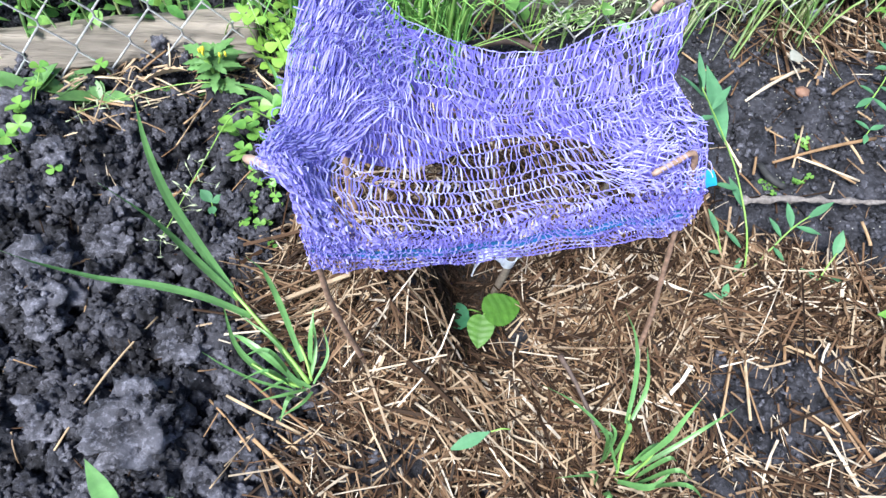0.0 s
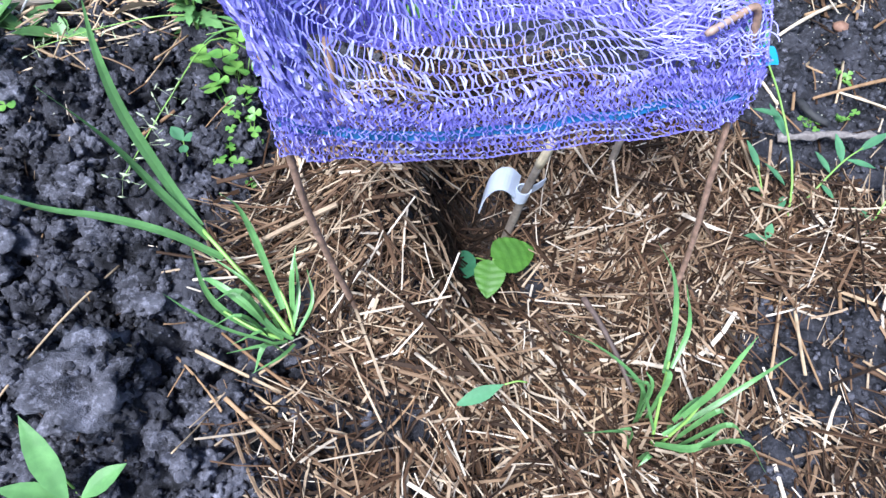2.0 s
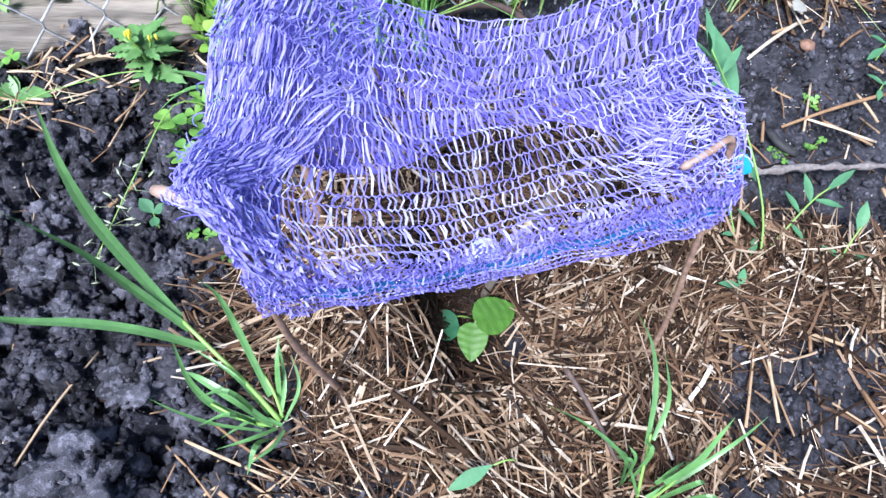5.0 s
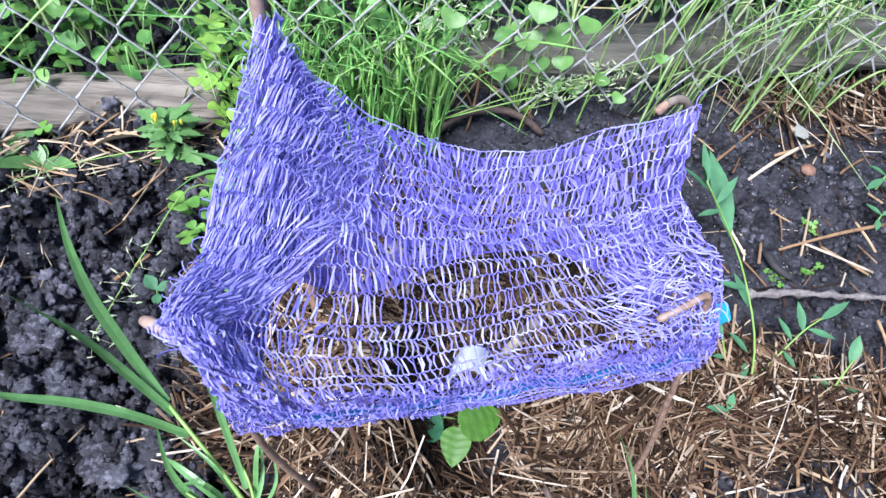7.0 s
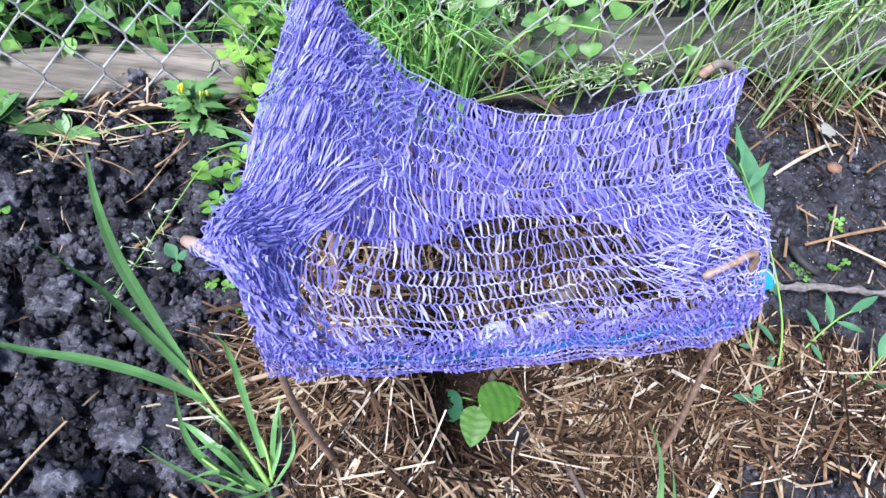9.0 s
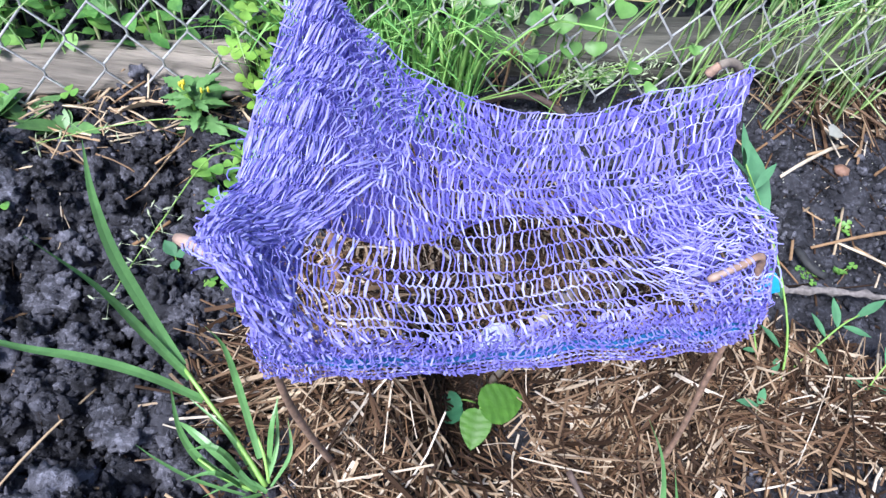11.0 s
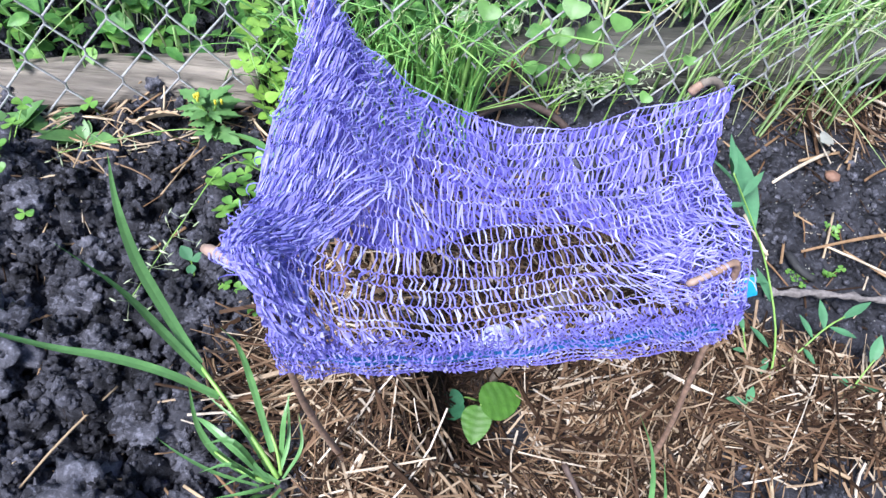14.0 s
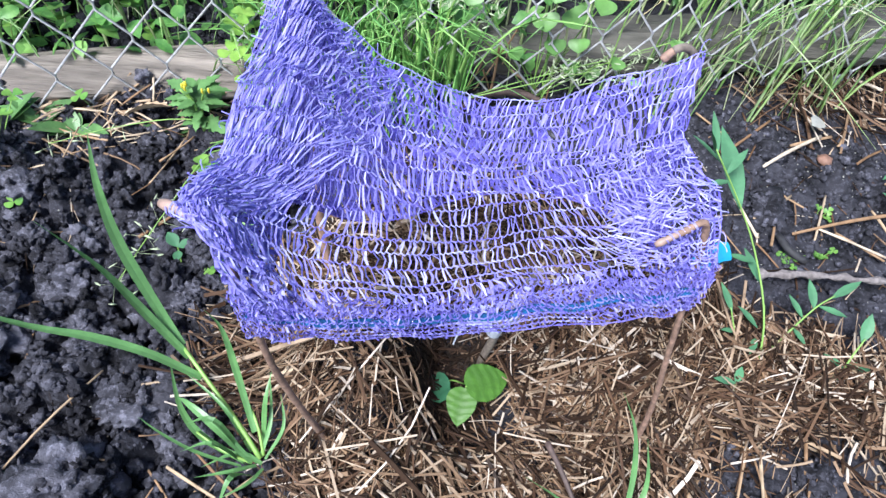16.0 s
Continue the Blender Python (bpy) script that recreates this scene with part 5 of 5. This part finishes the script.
weed("upright weed with lance-shaped grey-green leaves", (0.345, 0.368, 0.035), [(0.345, 0.368, 0.030), (0.338, 0.410, 0.085), (0.318, 0.458, 0.130), (0.292, 0.486, 0.165), (0.250, 0.498, 0.215)],
     [((0.298, 0.486, 0.156), (0.284, 0.566, 0.196), 0.027), ((0.262, 0.497, 0.200), (0.228, 0.504, 0.226), 0.008), ((0.254, 0.498, 0.208), (0.247, 0.528, 0.236), 0.010), ((0.250, 0.498, 0.212), (0.236, 0.492, 0.240), 0.007),
      ((0.276, 0.492, 0.184), (0.250, 0.480, 0.190), 0.008), ((0.270, 0.494, 0.190), (0.292, 0.520, 0.205), 0.010), ((0.322, 0.452, 0.118), (0.292, 0.452, 0.128), 0.010), ((0.330, 0.440, 0.105), (0.318, 0.470, 0.120), 0.012),
      ((0.338, 0.408, 0.070), (0.315, 0.420, 0.088), 0.010), ((0.340, 0.402, 0.060), (0.326, 0.380, 0.066), 0.009)])
weed("low side shoot of the weed with narrow leaves", (0.348, 0.388, 0.035), [(0.348, 0.388, 0.030), (0.368, 0.405, 0.06), (0.395, 0.428, 0.085), (0.415, 0.440, 0.095)],
     [((0.412, 0.438, 0.093), (0.446, 0.458, 0.104), 0.011), ((0.395, 0.428, 0.085), (0.392, 0.455, 0.100), 0.012), ((0.400, 0.430, 0.087), (0.425, 0.420, 0.090), 0.010), ((0.378, 0.414, 0.068), (0.388, 0.396, 0.066), 0.008), ((0.386, 0.422, 0.076), (0.376, 0.445, 0.084), 0.009)])
weed("thin shoot with a pale leaf at its tip", (0.33, 0.392, 0.035), [(0.330, 0.392, 0.030), (0.318, 0.402, 0.06), (0.306, 0.418, 0.085)], [((0.308, 0.415, 0.082), (0.297, 0.440, 0.098), 0.010), ((0.316, 0.404, 0.065), (0.300, 0.402, 0.07), 0.007)])
weed("small weed with one bright leaf in the straw", (0.425, 0.372, 0.045), [(0.425, 0.372, 0.040), (0.432, 0.388, 0.065), (0.440, 0.400, 0.082)], [((0.438, 0.398, 0.078), (0.448, 0.422, 0.096), 0.015), ((0.430, 0.384, 0.06), (0.455, 0.374, 0.062), 0.012), ((0.428, 0.380, 0.055), (0.408, 0.392, 0.062), 0.009), ((0.426, 0.376, 0.05), (0.410, 0.368, 0.052), 0.010)])
weed("young blue-green weed on bare soil", (0.585, 0.660, 0.078), [(0.585, 0.660, 0.070), (0.592, 0.672, 0.10), (0.600, 0.690, 0.13)],
     [((0.600, 0.690, 0.13), (0.575, 0.712, 0.145), 0.014), ((0.600, 0.690, 0.13), (0.635, 0.694, 0.140), 0.014), ((0.597, 0.684, 0.12), (0.570, 0.678, 0.125), 0.012), ((0.590, 0.670, 0.10), (0.612, 0.655, 0.10), 0.011), ((0.588, 0.665, 0.085), (0.560, 0.648, 0.082), 0.012), ((0.588, 0.665, 0.085), (0.604, 0.640, 0.084), 0.011), ((0.588, 0.667, 0.09), (0.566, 0.675, 0.098), 0.010)])
weed("small seedling weed on bare soil", (0.560, 0.600, 0.07), [(0.560, 0.600, 0.062), (0.563, 0.606, 0.08)], [((0.563, 0.606, 0.08), (0.545, 0.618, 0.086), 0.010), ((0.563, 0.606, 0.08), (0.583, 0.612, 0.086), 0.010), ((0.562, 0.604, 0.074), (0.552, 0.586, 0.074), 0.009)])
weed("broad green dock leaves at the edge of the bed", (-0.262, 0.118, 0.02), [(-0.262, 0.118, 0.0), (-0.264, 0.122, 0.022), (-0.268, 0.126, 0.036)],
     [((-0.258, 0.108, 0.030), (-0.286, 0.150, 0.080), 0.022), ((-0.250, 0.112, 0.030), (-0.222, 0.132, 0.046), 0.020), ((-0.262, 0.112, 0.03), (-0.300, 0.112, 0.05), 0.018)], M_GRASS)
weed("leafy green shoot beside the straw", (0.515, 0.330, 0.045), [(0.515, 0.330, 0.038), (0.510, 0.330, 0.06), (0.505, 0.330, 0.07)], [((0.512, 0.330, 0.066), (0.470, 0.333, 0.070), 0.024), ((0.512, 0.332, 0.068), (0.500, 0.360, 0.074), 0.020)], M_CLOVER)
weed("tiny wilted blue-green shoot in straw", (0.31, 0.345, 0.05), [(0.310, 0.345, 0.042), (0.308, 0.350, 0.056)], [((0.308, 0.350, 0.056), (0.286, 0.352, 0.06), 0.010), ((0.308, 0.350, 0.056), (0.318, 0.368, 0.06), 0.010)])
weed("small grey-green seedling on dark soil", (-0.255, 0.440, 0.03), [(-0.255, 0.440, 0.028), (-0.256, 0.444, 0.05)], [((-0.256, 0.444, 0.05), (-0.270, 0.458, 0.056), 0.016), ((-0.256, 0.444, 0.05), (-0.240, 0.452, 0.054), 0.015), ((-0.256, 0.443, 0.045), (-0.252, 0.428, 0.048), 0.012)], M_WEED)


# ---- clover ----
def trifoliate(size, rng, tilt=0.25):
    v, f = [], []
    for k in range(3):
        vf = outline_leaf(HEART, size, size * 1.05, 0.16, 0.05)
        m = Matrix.Rotation(k * 2.094 + rng.uniform(-0.15, 0.15), 4, "Z") @ Matrix.Rotation(rng.uniform(-0.1, 0.3), 4, "X")
        a, b = moved(vf, m)
        o = len(v)
        v += a
        f += [tuple(i + o for i in q) for q in b]
    t = Euler((rng.gauss(0, tilt), rng.gauss(0, tilt), rng.uniform(0, 6.28))).to_matrix().to_4x4()
    return [t @ p for p in v], f


def clover(label, x, y, spread, leaves, size, height, seed, mat=M_CLOVER):
    rng = random.Random(seed)
    z = gz(x, y)
    ob = thing("clover", label, "clover", "clover plants", at=(x, y, z))
    for _ in range(leaves):
        dx, dy, h = rng.gauss(0, spread), rng.gauss(0, spread), height * rng.uniform(0.5, 1.2)
        top = Vector((dx, dy, h))
        stem = part("stalk", Geo().add(*tube(smooth_path([(dx * 0.2, dy * 0.2, -0.01), (dx * 0.7, dy * 0.7, h * 0.55), top], 5), 0.0006, 5)), M_STEM, ob)
        part("leaf", Geo().add(*moved(trifoliate(size * rng.uniform(0.8, 1.2), rng), Matrix.Translation(top))), mat, stem)


clover("clover plant with rounded heart-shaped leaflets on soil", -0.500, 0.535, 0.020, 5, 0.0125, 0.045, 1)
clover("clover plant with rounded heart-shaped leaflets on soil", -0.468, 0.485, 0.014, 3, 0.011, 0.035, 2)
clover("small pale clover on dark soil", -0.210, 0.430, 0.016, 9, 0.0065, 0.022, 3)
clover("small pale clover on dark soil", -0.190, 0.452, 0.012, 5, 0.0065, 0.020, 4)
clover("clover growing against the net", -0.222, 0.542, 0.016, 9, 0.0135, 0.050, 5)
clover("clover growing against the net", -0.215, 0.495, 0.012, 6, 0.0125, 0.040, 6)
clover("bright yellow-green clover beside the net", -0.200, 0.650, 0.026, 16, 0.0150, 0.085, 7, M_BRIGHT)
clover("bright yellow-green clover beside the net", -0.225, 0.690, 0.030, 16, 0.0155, 0.12, 8, M_BRIGHT)
clover("tiny clover on bare soil", 0.420, 0.520, 0.010, 6, 0.0055, 0.012, 9)
clover("tiny clover on bare soil", 0.452, 0.530, 0.008, 4, 0.0055, 0.012, 10)
clover("tiny clover on bare soil", 0.475, 0.595, 0.006, 3, 0.005, 0.010, 11)
clover("clover at the foot of the fence", 0.650, 0.850, 0.025, 9, 0.010, 0.03, 12)
clover("clover at the foot of the fence", -0.415, 0.655, 0.022, 6, 0.0125, 0.05, 13)
clover("small clover in straw", 0.60, 0.50, 0.014, 4, 0.010, 0.03, 14)

# yellow-budded groundsel
grd = thing("groundsel", "groundsel with toothed leaves and yellow buds", "weed", "weeds on the bed", at=(-0.282, 0.622, 0.050))
rng = random.Random(61)
LOBED = serrate(OVATE, 5, 0.38)
for k in range(28):
    t = k * 2.4
    h = rng.uniform(0.005, 0.065)
    L = rng.uniform(0.022, 0.045) * (1 - 4 * max(0, h - 0.04))
    set_leaf(grd, "leaf", (0.004 * math.cos(t), 0.004 * math.sin(t), h), (L * math.cos(t), L * math.sin(t), h + rng.uniform(-0.004, 0.022)), L * 0.50, M_GROUNDSEL, LOBED, rng.uniform(-0.3, 0.3), 0.15, 0.2)
for k in range(3):
    e = Vector((rng.uniform(-0.018, 0.018), rng.uniform(-0.012, 0.018), rng.uniform(0.052, 0.070)))
    stem = part("stem", Geo().add(*tube(smooth_path([(0, 0, -0.01), (e.x * 0.3, e.y * 0.3, 0.04), e], 6), 0.0013, 6)), M_STEM, grd)
    for q in range(2):
        p = e + Vector((rng.uniform(-0.007, 0.007), rng.uniform(-0.007, 0.007), rng.uniform(-0.004, 0.006)))
        part("bud", Geo().add(*tube([p + Vector((0, 0, z)) for z in (-0.004, -0.002, 0.001, 0.003)], [0.0008, 0.0015, 0.0015, 0.0009], 7)), M_BUD, stem, "small yellow bud")
for x, y, seed in ((-0.475, 0.612, 3), (-0.432, 0.606, 4), (-0.510, 0.600, 5), (-0.330, 0.640, 6), (-0.225, 0.625, 7)):
    rng = random.Random(seed)
    ob = thing("weed", "small leafy weed at the foot of the fence", "weed", "weeds on the bed", at=(x, y, gz(x, y)))
    for k in range(7):
        t = k * 2.1 + seed
        L = rng.uniform(0.025, 0.048)
        set_leaf(ob, "leaf", (0, 0, 0.004), (L * math.cos(t), L * 0.8 * math.sin(t), rng.uniform(0.012, 0.04)), L * 0.55, M_GROUNDSEL, OVATE, 0, 0.25, 0.15)

# ---- small finds on the soil ----
ob = part("pebble", lump(0.0095, 81, 3, 0.7, 0.2, 1.2), M_PEBBLE)
ob.location = (0.503, 0.684, 0.070)
tagged(ob, "smooth reddish-brown pebble on bare soil", "pebble")
flake = Geo().add(*moved(outline_leaf(serrate(OVATE, 5, 0.2), 0.028, 0.024, 0.3, 0.2), Matrix.Translation((0.485, 0.722, 0.094)) @ Euler((0.1, 0.25, -0.9)).to_matrix().to_4x4()))
tagged(part("dry_flake", flake, M_FLAKE), "pale dry curled flake lying on straw", "flake")
snail = Geo()
sp = [Vector((0.0055 * (1 - t / 26) * math.cos(t * 0.75), 0.004 * t / 26 - 0.002, 0.0055 * (1 - t / 26) * math.sin(t * 0.75))) for t in range(24)]
snail.add(*tube(sp, [0.0028 * (1 - i / 26) + 0.0004 for i in range(24)], 8))
ob = part("snail_shell", snail, M_SNAIL)
ob.location = (0.532, 0.803, 0.117)
tagged(ob, "small pale snail shell stuck to the fence wire", "snail shell")
ob = part("twig", Geo().add(*tube(smooth_path([(0.360, 0.484, 0.061), (0.42, 0.490, 0.065), (0.49, 0.490, 0.066), (0.56, 0.494, 0.068), (0.66, 0.503, 0.072)], 30), [0.0044 + 0.0012 * math.sin(i * 1.7) - 0.00006 * i for i in range(31)], 9, 0.5, 1.1)), M_TWIG)
tagged(ob, "flat grey weathered twig lying on dark soil", "twig")
ob = part("root", Geo().add(*tube(smooth_path([(0.010, 0.700, 0.055), (0.045, 0.712, 0.082), (0.085, 0.722, 0.088), (0.120, 0.722, 0.082), (0.155, 0.715, 0.062)], 20), 0.0050, 9, 1, 0.2)), M_ROOT)
tagged(ob, "dark brown root arching out of the soil", "root")
for k, (a, m, b, w) in enumerate((
        ((0.057, 0.715, 0.052), (0.061, 0.721, 0.107), (0.061, 0.727, 0.158), 0.0046),
        ((0.081, 0.735, 0.112), (0.119, 0.741, 0.085), (0.153, 0.747, 0.053), 0.0040),
        ((0.030, 0.720, 0.090), (0.040, 0.726, 0.110), (0.045, 0.732, 0.126), 0.0028),
        ((0.039, 0.722, 0.085), (0.052, 0.728, 0.107), (0.061, 0.734, 0.124), 0.0030),
        ((0.061, 0.735, 0.124), (0.073, 0.741, 0.145), (0.081, 0.747, 0.162), 0.0034),
        ((0.069, 0.730, 0.122), (0.073, 0.736, 0.130), (0.073, 0.742, 0.134), 0.0020),
        ((0.046, 0.722, 0.116), (0.057, 0.728, 0.089), (0.064, 0.734, 0.058), 0.0026),
        ((0.128, 0.720, 0.066), (0.134, 0.726, 0.084), (0.135, 0.732, 0.098), 0.0030))):
    ob = part("straw_stalk", Geo().add(*tube(smooth_path([a, m, b], 8), w / 2, 6, 0.6)), M_STRAW_PIECE)
    tagged(ob, "dry straw stalk leaning up against the fence", "straw", "straws at the fence")
ob = part("twig", Geo().add(*tube(smooth_path([(0.430, 0.514, 0.058), (0.412, 0.524, 0.063), (0.404, 0.548, 0.062)], 8), 0.0042, 8, 0.6, 0.4)), M_CHAR)
tagged(ob, "short blackened twig on the soil", "twig")


def seed_grass(label, stem, heads, seed):
    """A thin flowering grass stalk with a loose head of small spikelets."""
    rng = random.Random(seed)
    base = Vector(stem[0])
    ob = thing("flowering_grass", label, "grass", "flowering grasses", at=base)
    line = [p - base for p in smooth_path(stem, 14)]
    stalk_part = part("stalk", Geo().add(*tube(line, [0.0010 - 0.00004 * i for i in range(15)], 5)), M_STEM, ob)
    g = Geo()
    for k in range(heads):
        i = 14 - int(6 * rng.random())
        p = line[i] + Vector((rng.gauss(0, 0.010), rng.gauss(0, 0.010), rng.gauss(0, 0.006)))
        d = Vector((rng.uniform(-1, 1), rng.uniform(-1, 1), rng.uniform(-0.5, 1))).normalized() * 0.0045
        g.add(*tube([p - d, p - d * 0.2, p + d], [0.0004, 0.0012, 0.0003], 5, 0.6))
        g.add(*tube([line[i], p], 0.0002, 3))
    if heads:
        part("seed_head", g, M_SEED, stalk_part, "pale loose seed head")


seed_grass("thin fallen grass stalk with pale seed head on soil", [(-0.20, 0.612, 0.058), (-0.29, 0.612, 0.075), (-0.37, 0.592, 0.068), (-0.44, 0.565, 0.055)], 14, 1)
seed_grass("thin grass stalk with drooping pale seed head", [(-0.19, 0.56, 0.06), (-0.235, 0.540, 0.10), (-0.265, 0.460, 0.085), (-0.295, 0.385, 0.055)], 26, 2)
seed_grass("green stalk bending over dark soil", [(-0.17, 0.575, 0.055), (-0.22, 0.575, 0.085), (-0.25, 0.56, 0.09)], 0, 3)

# ---- grass and leaves at the fence and beyond it ----


def fence_y(x):
    return 0.64 + 0.16 * (x + 0.416)


def blades_at(geo, n, xr, yr, hr, wr, lean=0.5, seed=1):
    rng = random.Random(seed)
    for _ in range(n):
        x, y = rng.uniform(*xr), 0.0
        y = fence_y(x) + rng.uniform(*yr)
        h, w = rng.uniform(*hr), rng.uniform(*wr)
        z = float(ground_base(np.array([x]), np.array([y]))[0])
        t = rng.uniform(0, 6.28)
        b = rng.uniform(0.1, lean) * h
        dx, dy = math.cos(t) * b, math.sin(t) * b
        geo.add(*blade(smooth_path([(x, y, z - 0.01), (x + dx * 0.2, y + dy * 0.2, z + h * 0.5), (x + dx * 0.6, y + dy * 0.6, z + h * 0.85), (x + dx * 1.3, y + dy * 1.3, z + h * 0.9)], 7), taper(8, w), (math.cos(t), math.sin(t), 0.4), 0.25, 0.0003, rng.uniform(-0.6, 0.6)))


g = Geo()
blades_at(g, 240, (-0.19, 0.02), (-0.055, 0.05), (0.07, 0.19), (0.003, 0.006), 0.8, 1)
tagged(part("grass_tuft", g, M_TUFT), "dense bright green grass tuft in front of the fence", "grass", kind="stuff")
g = Geo()
blades_at(g, 1700, (-1.2, 1.6), (0.14, 1.3), (0.08, 0.30), (0.003, 0.0075), 1.2, 2)
blades_at(g, 80, (0.15, 1.0), (0.01, 0.10), (0.10, 0.30), (0.003, 0.006), 1.4, 3)
blades_at(g, 70, (0.26, 0.56), (-0.03, 0.05), (0.10, 0.28), (0.0025, 0.0060), 1.0, 4)
blades_at(g, 160, (-1.0, 0.2), (0.02, 0.2), (0.06, 0.18), (0.0025, 0.005), 0.9, 5)
tagged(part("meadow_grass", g, M_FARGRASS), "tall mixed green and yellowing grass beyond the fence", "grass", kind="stuff")
g = Geo()
rng = random.Random(15)
for _ in range(1700):
    x = rng.uniform(-1.1, 1.3)
    y = fence_y(x) + rng.uniform(0.10 if x < 0.1 else 0.17, 0.62)
    if x > 0.15 and rng.random() < 0.6:
        continue
    z = float(ground_base(np.array([x]), np.array([y]))[0]) + rng.uniform(0.03, 0.16)
    g.add(*moved(trifoliate(rng.uniform(0.010, 0.017), rng, 0.45), Matrix.Translation((x, y, z))))
tagged(part("clover_patch", g, M_CLOVER), "clover and wood sorrel growing beyond the fence", "clover", kind="stuff")
g = Geo()
for _ in range(6000):
    x = rng.uniform(-1.1, 1.3)
    y = fence_y(x) + (0.05 if x < 0.12 else 0.16) + 0.85 * rng.random() ** 1.5
    z = float(ground_base(np.array([x]), np.array([y]))[0]) + rng.uniform(0.0, 0.17) * (0.6 if x > 0.2 else 1)
    L = rng.uniform(0.013, 0.032)
    m = Matrix.Translation((x, y, z)) @ Euler((rng.uniform(-0.5, 0.7), rng.gauss(0, 0.4), rng.uniform(0, 6.28))).to_matrix().to_4x4()
    g.add(*moved(outline_leaf(rng.choice((OVATE, LANCE)), L, L * rng.uniform(0.4, 0.85), 0.2, 0.2), m))
tagged(part("leafy_undergrowth", g, M_DARKLEAF), "dark leafy undergrowth beyond the fence", "undergrowth", kind="stuff")
g = Geo()
rng = random.Random(16)
for _ in range(800):
    x = rng.uniform(0.16, 1.2)
    y = fence_y(x) + rng.uniform(0.14, 0.6)
    z = float(ground_base(np.array([x]), np.array([y]))[0])
    t = rng.uniform(0, 6.28)
    L = rng.uniform(0.08, 0.22)
    a = Vector((x, y, z + rng.uniform(0.02, 0.14)))
    b = a + Vector((math.cos(t) * L, math.sin(t) * L * 0.5, rng.uniform(-0.03, 0.06)))
    g.add(*straw_between(a, b, rng.uniform(0.0018, 0.0035), rng, 0.15))
tagged(part("dry_grass", g, M_HAY), "dry yellow grass stems tangled beyond the fence", "dry grass", kind="stuff")

# heart-leaved climber at the fence
vine = thing("bindweed", "bindweed with smooth heart-shaped leaves on the fence", "climber", at=(0.12, 0.72, 0.08))
rng = random.Random(33)
for x, z, L in ((0.105, 0.20, 0.034), (0.135, 0.205, 0.036), (0.125, 0.165, 0.030), (0.155, 0.170, 0.028), (0.115, 0.24, 0.034), (0.150, 0.135, 0.028), (0.185, 0.12, 0.026), (0.02, 0.19, 0.026), (0.10, 0.13, 0.024), (0.21, 0.15, 0.022), (0.17, 0.225, 0.030), (0.075, 0.165, 0.022), (0.24, 0.125, 0.020), (0.02, 0.235, 0.030), (0.28, 0.17, 0.020)):
    y = fence_y(x) + rng.uniform(-0.02, 0.015)
    p = Vector((x - 0.12, y - 0.72, z - 0.08))
    t = rng.uniform(-2.2, -0.9)
    set_leaf(vine, "leaf", p, p + Vector((L * math.cos(t), L * math.sin(t) * 0.6, -L * 0.45)) * 0.8, L * 0.95, M_BIND, ROUND_LEAF, rng.uniform(-0.5, 0.5), 0.14, 0.2)
    part("stem", Geo().add(*tube(smooth_path([(0.01 * rng.uniform(-1, 1), 0.01, 0), (p.x * 0.6, p.y * 0.7 + 0.012, p.z * 0.6), p], 7), 0.0008, 5)), M_STEM, vine)
for k, (x, h) in enumerate(((0.195, 0.34), (0.29, 0.32), (-0.02, 0.26))):
    y = fence_y(x) - 0.02
    seed_grass("tall flowering grass stem at the fence", [(x, y, 0.07), (x + 0.004, y + 0.004, 0.07 + h * 0.5), (x + 0.012, y + 0.004, 0.07 + h)], 20, 50 + k)
for k, (x, y, z) in enumerate(((0.16, 0.715, 0.15), (0.20, 0.735, 0.155), (0.24, 0.745, 0.15), (0.05, 0.70, 0.23), (0.02, 0.70, 0.26), (-0.10, 0.66, 0.12))):
    seed_grass("fine pale flowering grass at the fence", [(x - 0.04, y - 0.01, 0.07), (x - 0.03, y, z * 0.7), (x, y, z)], 34, 70 + k)

seed_grass("long thin grass stem arching along the fence", [(0.008, 0.700, 0.074), (0.064, 0.715, 0.095), (0.154, 0.730, 0.128), (0.247, 0.740, 0.160)], 10, 90)
seed_grass("long thin grass stem arching along the fence", [(0.018, 0.700, 0.081), (0.084, 0.712, 0.101), (0.168, 0.725, 0.126), (0.214, 0.735, 0.138)], 6, 91)
dry_leaf = thing("dry_leaf", "brown shrivelled leaf lying at the fence foot", "leaf", at=(-0.350, 0.632, 0.066))
set_leaf(dry_leaf, "blade", (0.026, 0.004, 0.004), (-0.028, -0.004, 0.006), 0.020, M_LITTER, serrate(LANCE, 6, 0.25), 0.5, 0.7, 0.25)
part("stalk", Geo().add(*tube(smooth_path([(-0.026, -0.004, 0.005), (-0.036, -0.002, 0.010), (-0.040, -0.018, 0.002)], 6), 0.0010, 6)), M_LITTER, dry_leaf)
